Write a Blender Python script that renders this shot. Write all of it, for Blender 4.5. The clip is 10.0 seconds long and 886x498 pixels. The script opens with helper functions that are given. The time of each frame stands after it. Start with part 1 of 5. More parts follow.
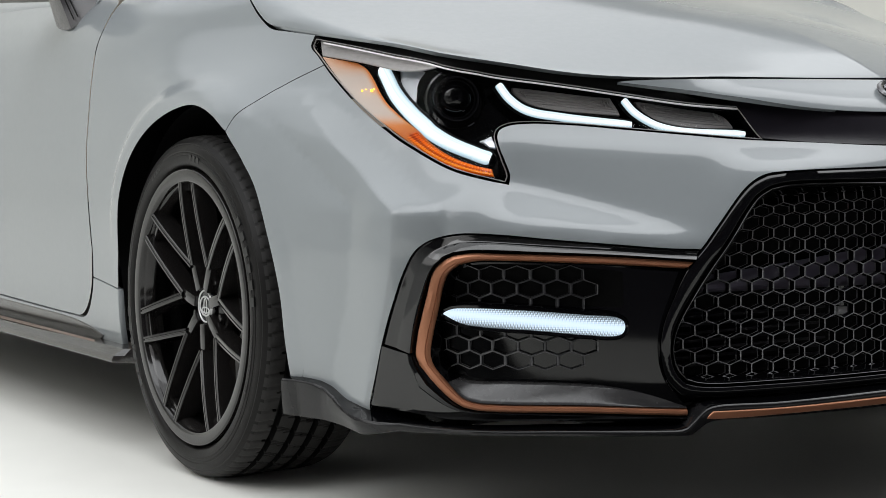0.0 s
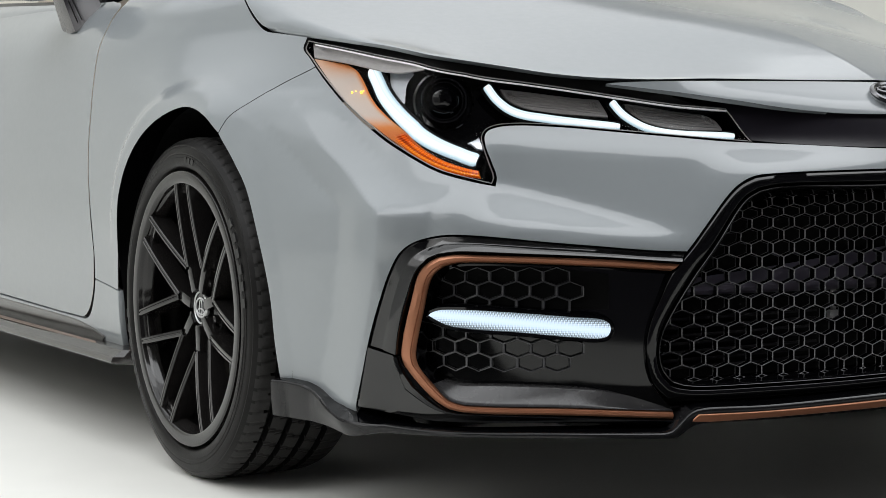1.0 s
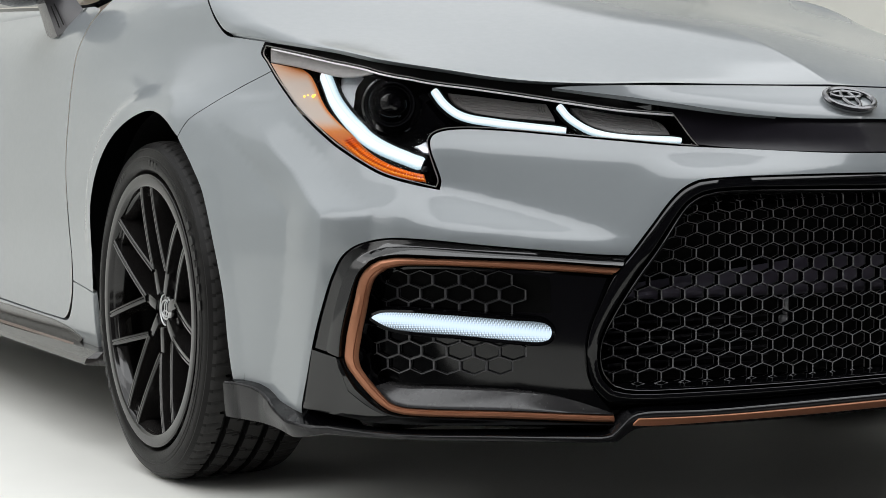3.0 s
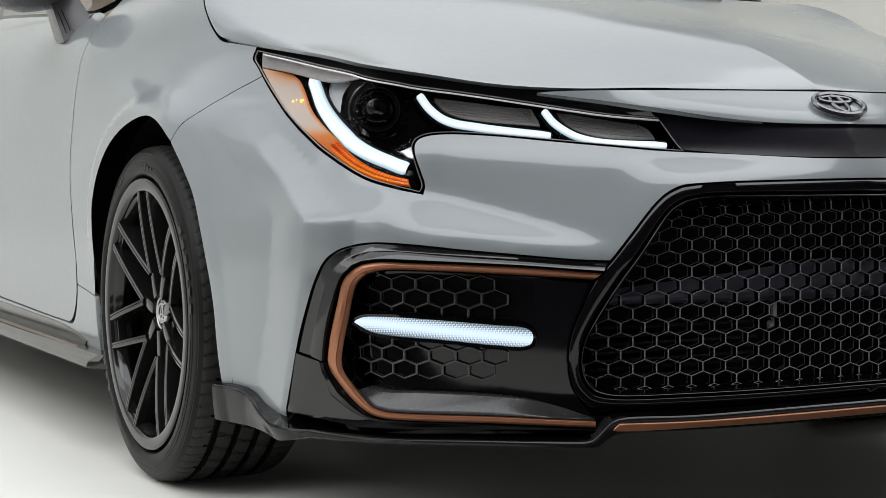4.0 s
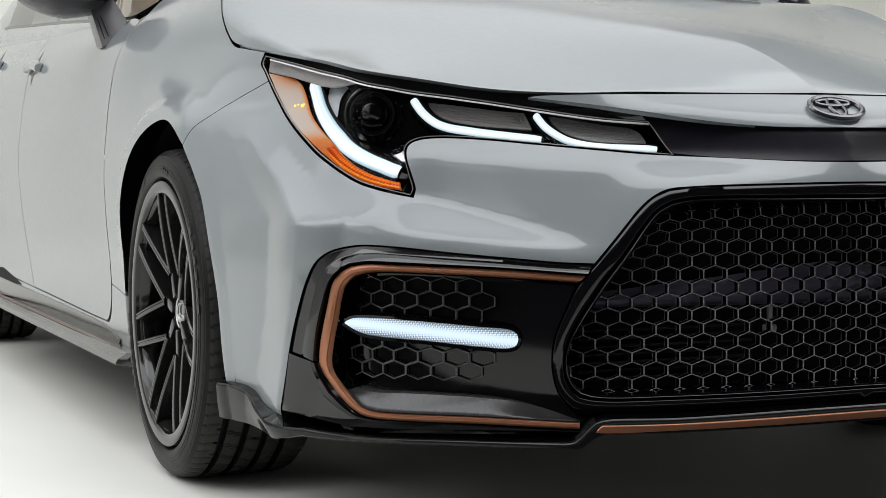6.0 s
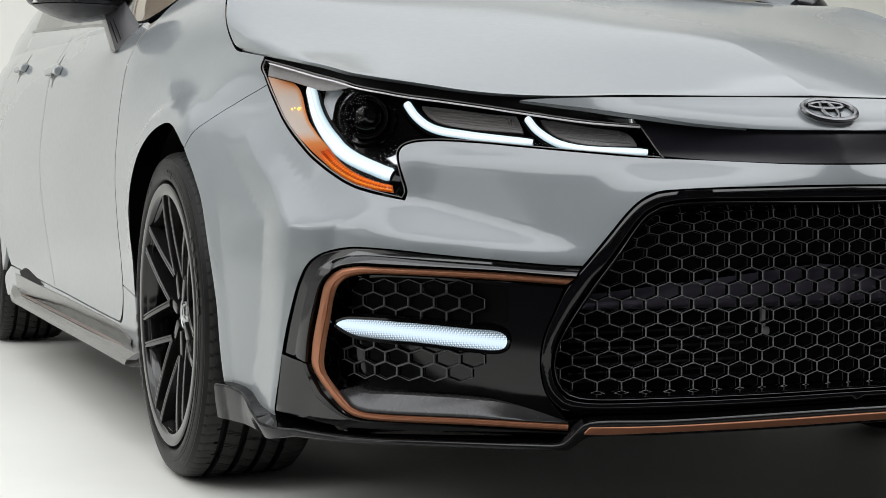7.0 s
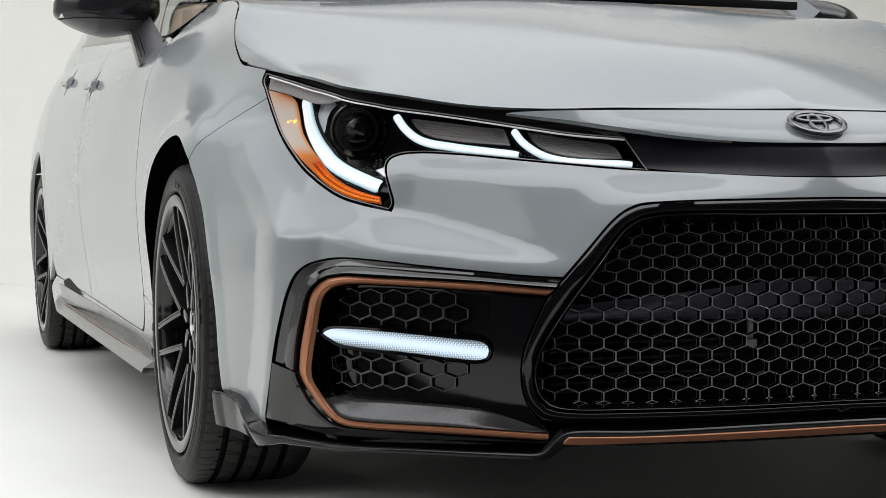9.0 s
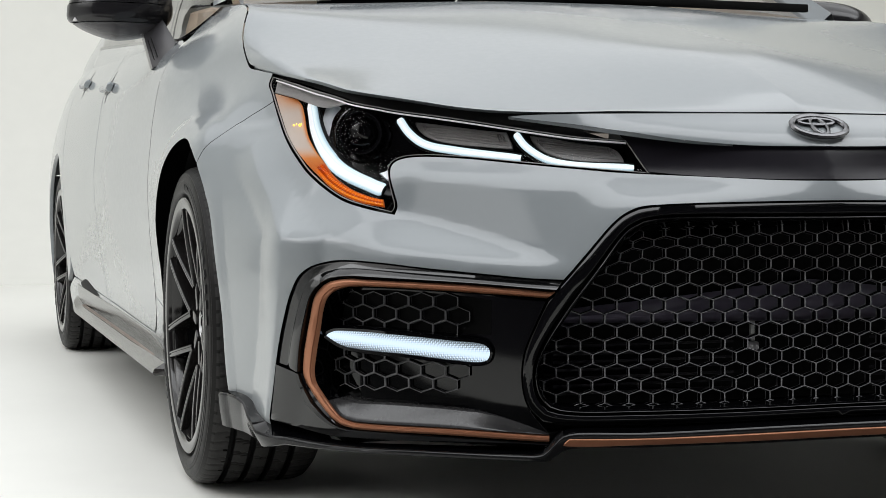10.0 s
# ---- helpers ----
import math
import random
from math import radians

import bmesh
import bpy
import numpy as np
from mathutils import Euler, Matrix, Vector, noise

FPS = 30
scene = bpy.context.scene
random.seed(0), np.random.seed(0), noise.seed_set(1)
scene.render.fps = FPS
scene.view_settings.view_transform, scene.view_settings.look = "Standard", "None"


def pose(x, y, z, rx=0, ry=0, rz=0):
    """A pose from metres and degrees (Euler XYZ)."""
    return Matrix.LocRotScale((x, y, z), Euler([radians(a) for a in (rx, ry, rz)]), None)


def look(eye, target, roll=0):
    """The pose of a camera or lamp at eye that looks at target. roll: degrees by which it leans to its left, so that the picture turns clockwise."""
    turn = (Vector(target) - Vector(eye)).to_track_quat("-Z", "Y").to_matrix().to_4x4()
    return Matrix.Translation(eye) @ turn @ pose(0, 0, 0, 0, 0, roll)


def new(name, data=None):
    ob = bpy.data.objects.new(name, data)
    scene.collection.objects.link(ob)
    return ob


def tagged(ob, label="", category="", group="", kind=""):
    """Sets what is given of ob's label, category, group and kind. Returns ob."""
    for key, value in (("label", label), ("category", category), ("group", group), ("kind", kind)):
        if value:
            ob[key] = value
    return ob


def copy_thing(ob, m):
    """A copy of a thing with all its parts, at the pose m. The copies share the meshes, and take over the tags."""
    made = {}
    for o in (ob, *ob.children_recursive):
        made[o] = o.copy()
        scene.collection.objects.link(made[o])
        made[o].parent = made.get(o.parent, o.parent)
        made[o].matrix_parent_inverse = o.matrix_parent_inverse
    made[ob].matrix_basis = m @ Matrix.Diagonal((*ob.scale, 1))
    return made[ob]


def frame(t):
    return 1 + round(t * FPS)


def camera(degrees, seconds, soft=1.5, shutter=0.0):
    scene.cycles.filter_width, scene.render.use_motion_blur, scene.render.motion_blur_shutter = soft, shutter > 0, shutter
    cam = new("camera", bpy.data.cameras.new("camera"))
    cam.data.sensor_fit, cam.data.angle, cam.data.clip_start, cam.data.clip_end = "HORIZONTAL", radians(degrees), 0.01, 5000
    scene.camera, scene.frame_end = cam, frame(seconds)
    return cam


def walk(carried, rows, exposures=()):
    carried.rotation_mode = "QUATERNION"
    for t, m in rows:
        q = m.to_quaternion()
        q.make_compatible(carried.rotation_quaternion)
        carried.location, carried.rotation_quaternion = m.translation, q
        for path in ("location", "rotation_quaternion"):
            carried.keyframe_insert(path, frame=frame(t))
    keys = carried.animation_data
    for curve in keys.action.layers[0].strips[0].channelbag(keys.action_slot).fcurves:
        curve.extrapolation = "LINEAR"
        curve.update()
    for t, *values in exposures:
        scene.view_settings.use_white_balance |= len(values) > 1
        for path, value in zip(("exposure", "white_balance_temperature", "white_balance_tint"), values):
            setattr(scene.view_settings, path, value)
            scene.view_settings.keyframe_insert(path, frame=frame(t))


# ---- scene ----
from mathutils import geometry

cam = camera(28.8, 10.0, soft=0.5)
PATH = [
    (0, (-2.052, -2.702, 0.591), (-0.991, -1.011, 0.469), -0.5),
    (0.5, (-2.019, -2.719, 0.578), (-0.978, -1.015, 0.466), -0.4),
    (1, (-1.984, -2.743, 0.583), (-0.963, -1.027, 0.469), -0.4),
    (1.5, (-1.947, -2.767, 0.579), (-0.943, -1.04, 0.472), -0.4),
    (2, (-1.913, -2.787, 0.573), (-0.921, -1.053, 0.472), -0.3),
    (2.5, (-1.881, -2.812, 0.579), (-0.9, -1.072, 0.474), -0.3),
    (4, (-1.757, -2.889, 0.577), (-0.849, -1.11, 0.477), -0.2),
    (4.5, (-1.715, -2.919, 0.577), (-0.831, -1.127, 0.478), -0.2),
    (5, (-1.667, -2.953, 0.583), (-0.818, -1.145, 0.48), -0.2),
    (5.5, (-1.629, -2.978, 0.582), (-0.817, -1.153, 0.481), -0.2),
    (7, (-1.517, -3.054, 0.584), (-0.793, -1.192, 0.486), -0.2),
    (7.5, (-1.478, -3.075, 0.581), (-0.779, -1.204, 0.488), -0.2),
    (8, (-1.445, -3.1, 0.585), (-0.772, -1.219, 0.492), -0.2),
    (8.5, (-1.414, -3.118, 0.583), (-0.761, -1.23, 0.495), -0.1),
    (9, (-1.379, -3.139, 0.581), (-0.754, -1.241, 0.499), -0.1),
    (9.5, (-1.358, -3.158, 0.587), (-0.751, -1.254, 0.502), -0.1),
    (10, (-1.347, -3.167, 0.586), (-0.753, -1.259, 0.504), -0.1),
]
walk(cam, [(t, look(eye, target, roll)) for t, eye, target, roll in PATH])

# ---- world and studio light ----
world = bpy.data.worlds.new("studio_air")
scene.world = world
world.use_nodes = True
world.node_tree.nodes["Background"].inputs[0].default_value = (.9, .92, 1, 1)
world.node_tree.nodes["Background"].inputs[1].default_value = .001


def softbox(name, eye, target, sx, sy, watts, colour=(1, 1, 1)):
    lamp = bpy.data.lights.new(name, "AREA")
    lamp.shape, lamp.size, lamp.size_y, lamp.energy, lamp.color = "RECTANGLE", sx, sy, watts, colour
    ob = new(name, lamp)
    ob.matrix_world = look(eye, target)
    return ob


softbox("rear_silk", (-1.0, 5.8, 5.3), (-1.0, 5.8, 0), 12.8, 5.4, 170, (.955, .976, 1))
softbox("middle_silk", (-1.0, 1.3, 5.25), (-1.0, 1.3, 0), 12.8, 3.6, 260, (.955, .976, 1))
softbox("front_softbox", (-.9, -1.75, 5.15), (-.9, -1.6, .3), 12.8, 2.4, 375, (.955, .976, 1))
softbox("side_softbox", (-5.9, -1.0, 4.2), (-1.0, -.3, .1), 6.4, 3.0, 80, (1, .985, .975))
softbox("wall_wash", (0, 7.3, 4.9), (0, 9.0, 3.4), 12.0, .7, 30, (1, .99, .94))
scene.view_settings.exposure = -0.03

# ---- materials ----
def material(name, colour, rough=.5, metal=0.0, coat=0.0, vary=.06, scale=40.0, bump=0.0, bump_scale=200.0, emit=None, ior=1.5, spec=.5, gloss=.03):
    """A principled material with two scales of variation in colour and roughness, and fine relief."""
    m = bpy.data.materials.new(name)
    m.use_nodes = True
    nt = m.node_tree
    n, l = nt.nodes, nt.links
    p = n["Principled BSDF"]
    p.inputs["Metallic"].default_value, p.inputs["IOR"].default_value = metal, ior
    p.inputs["Specular IOR Level"].default_value = spec
    p.inputs["Coat Weight"].default_value, p.inputs["Coat Roughness"].default_value = coat, gloss
    co = n.new("ShaderNodeTexCoord")
    big, fine = n.new("ShaderNodeTexNoise"), n.new("ShaderNodeTexNoise")
    big.inputs["Scale"].default_value, fine.inputs["Scale"].default_value = scale / 12, scale
    big.inputs["Detail"].default_value = fine.inputs["Detail"].default_value = 4
    add = n.new("ShaderNodeMath")
    add.operation = "ADD"
    for t, i in ((big, 0), (fine, 1)):
        l.new(co.outputs["Object"], t.inputs["Vector"])
        l.new(t.outputs["Fac"], add.inputs[i])
    ramp = n.new("ShaderNodeMapRange")
    ramp.inputs["From Min"].default_value, ramp.inputs["From Max"].default_value = .6, 1.4
    l.new(add.outputs[0], ramp.inputs["Value"])
    mix = n.new("ShaderNodeMix")
    mix.data_type = "RGBA"
    mix.inputs[6].default_value = (*[c * (1 - vary) for c in colour], 1)
    mix.inputs[7].default_value = (*[min(1, c * (1 + vary)) for c in colour], 1)
    l.new(ramp.outputs[0], mix.inputs[0])
    l.new(mix.outputs[2], p.inputs["Base Color"])
    rr = n.new("ShaderNodeMapRange")
    rr.inputs["To Min"].default_value, rr.inputs["To Max"].default_value = rough * .85, min(1, rough * 1.15)
    l.new(ramp.outputs[0], rr.inputs["Value"])
    l.new(rr.outputs[0], p.inputs["Roughness"])
    if bump:
        t, b = n.new("ShaderNodeTexNoise"), n.new("ShaderNodeBump")
        t.inputs["Scale"].default_value, b.inputs["Strength"].default_value, b.inputs["Distance"].default_value = bump_scale, bump, .002
        l.new(co.outputs["Object"], t.inputs["Vector"])
        l.new(t.outputs["Fac"], b.inputs["Height"])
        l.new(b.outputs[0], p.inputs["Normal"])
    if emit:
        p.inputs["Emission Color"].default_value, p.inputs["Emission Strength"].default_value = (*emit[0], 1), emit[1]
    return m


def clear_glass(name, tint=(1, 1, 1), gloss=1.0, rough=.05):
    """A thin clear pane: what lies behind shows through, gloss by Fresnel."""
    m = bpy.data.materials.new(name)
    m.use_nodes = True
    n, l = m.node_tree.nodes, m.node_tree.links
    n.remove(n["Principled BSDF"])
    t, g, f, x = n.new("ShaderNodeBsdfTransparent"), n.new("ShaderNodeBsdfGlossy"), n.new("ShaderNodeFresnel"), n.new("ShaderNodeMixShader")
    t.inputs[0].default_value, g.inputs["Roughness"].default_value, f.inputs["IOR"].default_value = (*tint, 1), rough, 1.45
    g.inputs[0].default_value = (gloss, gloss, gloss, 1)
    l.new(f.outputs[0], x.inputs[0]), l.new(t.outputs[0], x.inputs[1]), l.new(g.outputs[0], x.inputs[2])
    l.new(x.outputs[0], n["Material Output"].inputs[0])
    return m


PAINT = material("grey_paint", (.242, .262, .273), .45, coat=1.0, vary=.012, scale=900, spec=.1, gloss=.10)
BLACK = material("gloss_black", (.0014, .0014, .0018), .05, vary=.2, scale=60, spec=.42)
LAMPBLACK = material("lamp_black", (.003, .003, .0035), .10, vary=.2, scale=60, spec=.25)
SATIN = material("satin_black", (.018, .018, .019), .32, vary=.2, scale=120, bump=.05)
DARK = material("dark_plastic", (.0035, .0035, .0035), .6, vary=.2, scale=90, bump=.1, spec=.12)
BRONZE = material("bronze_trim", (.40, .170, .092), .36, metal=.5, vary=.05, scale=300, bump=.03, bump_scale=900)
RUBBER = material("tyre_rubber", (.0085, .0080, .0077), .42, vary=.2, scale=60, bump=.15, bump_scale=400, spec=.15)
RIM = material("rim_black", (.0105, .0096, .0093), .11, vary=.15, scale=60, spec=.48)
BARREL = material("barrel_black", (.002, .002, .002), .16, vary=.15, scale=60, spec=.3)
STEEL = material("disc_steel", (.45, .44, .43), .3, metal=1.0, vary=.1, scale=200)
CHROME = material("reflector_chrome", (.82, .85, .90), .25, metal=.45, vary=.03)
MIRROR = material("mirror_grey", (.048, .046, .050), .25, vary=.03, scale=60)
MIRRORDARK = material("mirror_dark", (.012, .0115, .0125), .16, vary=.03, scale=60)
HEADLINER = material("beige_headliner", (.66, .58, .50), .9, vary=.05, scale=200, bump=.1, bump_scale=600)
# paler copy of the tyre rubber: light on the tread put into its colour
TREAD = material("lit_tread", (.024, .0232, .0225), .55, vary=.25, scale=80, bump=.2, bump_scale=500, spec=.2)
MARK = material("tyre_recess_shade", (.0028, .0026, .0025), .5, vary=.2, scale=60)
SMOKE = material("smoked_reflector", (.42, .40, .39), .35, metal=.1, vary=.1, scale=150)
PALE = material("pale_lamp_trim", (.74, .73, .73), .35, metal=.1, vary=.05)
TRIMGREY = material("grey_lamp_trim", (.62, .60, .59), .38, metal=.6, vary=.10, scale=90)
GLINT = material("turn_lamp_glint", (.9, .6, .1), .3, emit=((1, .55, .05), 2.5))
LENS = clear_glass("lamp_lens", (1, 1, 1), .10, .03)
# light grey on black ribs: the shine of their edges put into the colour
RIBSHINE = material("rib_edge_shine", (.21, .21, .218), .20, vary=.25, scale=200, spec=1.0)
BEZEL = material("bezel_black", (.004, .004, .0043), .09, coat=.15, vary=.2, scale=60, spec=.55)
BLADE = material("blade_black", (.040, .039, .040), .26, vary=.15, scale=80, bump=.03, spec=.5)
# lighter grey paints the edge highlights of the black fog lamp honeycomb
PADSHINE = material("pad_edge_shine", (.085, .085, .09), .25, vary=.2, scale=200)
WINDOW = clear_glass("car_glass", (.80, .75, .69))
FLOOR = material("studio_floor", (.82, .816, .772), .55, vary=.02, scale=8, bump=.02, bump_scale=60, spec=.12)
FLOORSHADE = material("floor_shade_black", (.005, .005, .0055), .95, vary=.3, scale=6)
WALL = material("studio_wall", (.50, .50, .485), .6, vary=.015, scale=5)
DIM = material("dim_violet_wall", (.045, .042, .052), .8, vary=.05, scale=5)
CEILING = material("studio_ceiling", (.28, .28, .28), .8, vary=.03, scale=5)

# ---- body surface: a plan curve pushed inwards by a table of depths over height ----
PLAN = [(0, -.868), (-.17, -.862), (-.32, -.840), (-.43, -.808), (-.53, -.764), (-.64, -.700), (-.725, -.636), (-.782, -.560),
        (-.812, -.450), (-.838, -.300), (-.860, -.120), (-.868, .10), (-.864, .60), (-.866, 1.3), (-.872, 2.1), (-.872, 2.75),
        (-.850, 3.20), (-.780, 3.50), (-.60, 3.66), (-.30, 3.72), (0, 3.735)]
COLS = [(0, -.868), (-.30, -.845), (-.45, -.800), (-.63, -.706), (-.782, -.560), (-.838, -.300), (-.860, -.10), (-.866, .50),
        (-.866, 1.3), (-.872, 2.72), (-.70, 3.6)]
DEPTH = {
    .15: (.010, .010, .008, .004, .010, .020, .020, .060, .060, .030, .060),
    .25: (.000, .000, .000, .004, .012, .004, .010, .034, .036, .010, .020),
    .35: (.000, .000, .000, .004, .006, .002, .004, .022, .022, .004, .004),
    .44: (.000, .000, .000, .002, .001, .000, .000, .012, .010, .000, .000),
    .49: (.000, .002, .006, .010, .002, .002, .000, .008, .005, .000, .000),
    .51: (.001, .006, .015, .026, .014, .005, .000, .007, .003, .000, .001),
    .545: (.006, .019, .042, .070, .040, .012, .000, .005, .000, .000, .004),
    .60: (.034, .084, .100, .116, .074, .030, .002, .006, .000, .002, .010),
    .645: (.060, .098, .116, .126, .092, .055, .012, .010, .003, .006, .016),
    .69: (.126, .146, .132, .134, .106, .084, .045, .014, .009, .012, .024),
    .74: (.20, .20, .156, .146, .120, .104, .084, .022, .016, .022, .036),
    .79: (.27, .26, .18, .15, .130, .118, .108, .032, .024, .034, .05),
    .84: (.34, .33, .22, .17, .150, .132, .122, .054, .042, .05, .08),
    .89: (.42, .40, .27, .20, .190, .160, .150, .102, .072, .07, .12),
    .96: (.5, .48, .34, .25, .250, .230, .225, .165, .122, .12, .2),
}


def spline(pts, n=16, closed=False):
    """Catmull-Rom points through pts."""
    p = np.array(pts, float)
    p = np.vstack([p[-1:], p, p[:2]]) if closed else np.vstack([2 * p[0] - p[1], p, 2 * p[-1] - p[-2]])
    out = []
    for a, b, c, d in zip(p[:-3], p[1:-2], p[2:-1], p[3:]):
        la, lb, lc = (max(1e-6, np.linalg.norm(q - r)) ** .5 for q, r in ((b, a), (c, b), (d, c)))
        m1 = ((b - a) / la - (c - a) / (la + lb) + (c - b) / lb) * lb
        m2 = ((c - b) / lb - (d - b) / (lb + lc) + (d - c) / lc) * lb
        for t in np.linspace(0, 1, n, endpoint=False):
            out.append((2 * t**3 - 3 * t**2 + 1) * b + (t**3 - 2 * t**2 + t) * m1 + (3 * t**2 - 2 * t**3) * c + (t**3 - t**2) * m2)
    if not closed:
        out.append(p[-2])
    return np.array(out)


CURVE = spline(PLAN, 24)
ARC = np.concatenate([[0], np.cumsum(np.linalg.norm(np.diff(CURVE, axis=0), axis=1))])


def u_at(x, y):
    """The place along the plan curve nearest to (x, y)."""
    return ARC[np.argmin((CURVE[:, 0] - x) ** 2 + (CURVE[:, 1] - y) ** 2)]


def pchip(xs, ys, x):
    """Monotone cubic through rows ys at xs."""
    h, k = np.diff(xs), np.diff(ys, axis=0) / np.diff(xs)[:, None]
    m = np.zeros_like(ys)
    m[0], m[-1] = k[0], k[-1]
    w1, w2 = (2 * h[1:] + h[:-1])[:, None], (h[1:] + 2 * h[:-1])[:, None]
    good = k[:-1] * k[1:] > 1e-12
    with np.errstate(all="ignore"):
        m[1:-1] = np.where(good, (w1 + w2) / (w1 / k[:-1] + w2 / k[1:]), 0)
    i = np.clip(np.searchsorted(xs, x) - 1, 0, len(xs) - 2)
    t, hh = ((x - xs[i]) / h[i])[:, None], h[i][:, None]
    return ((2 * t**3 - 3 * t**2 + 1) * ys[i] + (t**3 - 2 * t**2 + t) * hh * m[i] + (3 * t**2 - 2 * t**3) * ys[i + 1] + (t**3 - t**2) * hh * m[i + 1])


GU, GZ = np.linspace(0, ARC[-1], 1400), np.linspace(.15, .96, 325)
GRID = pchip(np.array([u_at(*c) for c in COLS]), pchip(np.array(list(DEPTH)), np.array(list(DEPTH.values())), GZ).T.copy(), GU)
# below the headlamp: a ledge under the lamp, a face that leans back and a shelf that narrows towards the grille
for i, u in enumerate(GU):
    share = np.clip((u - .30) / .13, 0, 1) * np.clip((.79 - u) / .09, 0, 1)
    if share > 0:
        crest, dale, ledge = np.interp(u, [.43, .876], [.452, .494]), np.interp(u, [.43, .72, .876], [.460, .535, .560]), np.interp(u, [.43, .72, .876], [.572, .594, .600])
        base, top, high = np.interp((.44, .62, .66), GZ, GRID[i])
        at_ledge = top - .95 * (.62 - ledge)
        at_dale = max(.004, at_ledge - np.interp(u, [.43, .60, .72], [.46, .32, .25]) * (ledge - dale))
        row = np.interp(GZ, [.44, crest, dale, ledge, .62, .66], [base, base + .003, at_dale, at_ledge, top, high])
        GRID[i] += np.where((GZ > .44) & (GZ < .66), share * share * (3 - 2 * share) * (row - GRID[i]), 0)
KERN = np.exp(-(np.arange(-12, 13) / 4.2) ** 2)
KERN /= KERN.sum()
for axis in (1, 0):  # soften along the height and along the car
    GRID = np.apply_along_axis(lambda r: np.convolve(np.pad(r, 12, "edge"), KERN, "valid"), axis, GRID)
# the sharp corner of the bumper, running up and back as a fading edge, and the raised band along the wheel arch
RIDGE = [(.209, .940), (.306, .909), (.357, .893), (.407, .882), (.456, .876), (.497, .876), (.532, .939), (.561, .988), (.591, 1.049), (.626, 1.110), (.66, 1.17)]
FLARE = [(.20, 1.110), (.290, 1.119), (.342, 1.127), (.395, 1.134), (.447, 1.149), (.499, 1.169), (.552, 1.200), (.586, 1.228), (.619, 1.257)]
RIDGE_Z, RIDGE_U = [p[0] for p in RIDGE], [p[1] for p in RIDGE]
FLARE_Z, FLARE_U = [p[0] for p in FLARE], [p[1] for p in FLARE]
TAN = np.gradient(CURVE, ARC, axis=0)


def creases(u, z):
    """How far the bumper's edges stand out of the smooth body."""
    if not .75 < u < 1.95 or z > .80:
        return 0.0
    far = math.hypot(u - 1.452, z - .310)
    t = min(1, max(0, (.405 - far) / .030))
    band = .0085 * t * t * (3 - 2 * t) * np.interp(u, [1.26, 1.36], [0, 1]) * np.interp(z, [.40, .50], [0, 1])
    if u > 1.4 or z > .68:
        return band
    a = u - np.interp(z, RIDGE_Z, RIDGE_U)
    far = math.sqrt(a * a + 2e-6) / (.100 if a > 0 else .070)
    out = .0205 * max(0, 1 - far) * np.interp(z, [.17, .21, .497, .66], [0, 1, 1.1, .2])
    t = min(1, max(0, (u - np.interp(z, FLARE_Z, FLARE_U)) / .016 + .5))
    return band + out + .0045 * t * t * (3 - 2 * t) * np.interp(z, [.56, .62], [1, 0]) * np.interp(u, [1.3, 1.4], [1, 0])


def body(u, z, off=0.0):
    """The point of the body at u along the plan curve and height z, off metres outwards."""
    side = -1 if u < 0 else 1
    u, zc = abs(u), min(max(z, .15), .96)
    x, y = np.interp(u, ARC, CURVE[:, 0]), np.interp(u, ARC, CURVE[:, 1])
    tx, ty = np.interp(u, ARC, TAN[:, 0]), np.interp(u, ARC, TAN[:, 1])
    n = math.hypot(tx, ty) or 1
    nx, ny = ty / n, -tx / n
    if nx * x + ny * (y - 1.4) < 0:
        nx, ny = -nx, -ny
    fu, fz = u / ARC[-1] * 1399, (zc - .15) / .81 * 324
    i, j = min(int(fu), 1398), min(int(fz), 323)
    a, b = fu - i, fz - j
    d = (GRID[i, j] * (1 - a) + GRID[i + 1, j] * a) * (1 - b) + (GRID[i, j + 1] * (1 - a) + GRID[i + 1, j + 1] * a) * b - creases(u, z)
    return np.array((side * (x + nx * (off - d)), y + ny * (off - d), z))


def body_normal(u, z):
    e = .004
    a, b = body(u + e, z) - body(u - e, z), body(u, z + e) - body(u, z - e)
    n = np.cross(a, b)
    n /= np.linalg.norm(n) or 1
    p = body(u, z)
    return n if n[0] * p[0] + n[1] * (p[1] - 1.4) > 0 else -n


# ---- building tools ----
def thing(name, label, category, at=(0, 0, 0), group=""):
    ob = new(name)
    ob.empty_display_size, ob.location = .1, at
    return tagged(ob, label, category, group)


def mesh_part(name, verts, faces, mat, parent, label="", normals=None, flat=False):
    me = bpy.data.meshes.new(name)
    me.from_pydata([tuple(map(float, v)) for v in verts], [], faces)
    me.update()
    me.materials.append(mat)
    if not flat:
        me.polygons.foreach_set("use_smooth", [True] * len(me.polygons))
    if normals is not None:
        me.normals_split_custom_set_from_vertices([tuple(map(float, v)) for v in normals])
    ob = new(name, me)
    ob.parent = parent
    if label:
        tagged(ob, label)
    return ob


def part(name, bm, mat, parent, label="", angle=35):
    """Links a bmesh as one mesh object under a thing or a part."""
    me = bpy.data.meshes.new(name)
    bmesh.ops.recalc_face_normals(bm, faces=bm.faces)
    bm.to_mesh(me)
    bm.free()
    me.materials.append(mat)
    me.polygons.foreach_set("use_smooth", [True] * len(me.polygons))
    me.set_sharp_from_angle(angle=radians(angle))
    ob = new(name, me)
    ob.parent = parent
    if label:
        tagged(ob, label)
    return ob


def mirrored(verts, faces, normals=None):
    v = [(-p[0], p[1], p[2]) for p in verts]
    return v, [tuple(reversed(f)) for f in faces], None if normals is None else [(-p[0], p[1], p[2]) for p in normals]


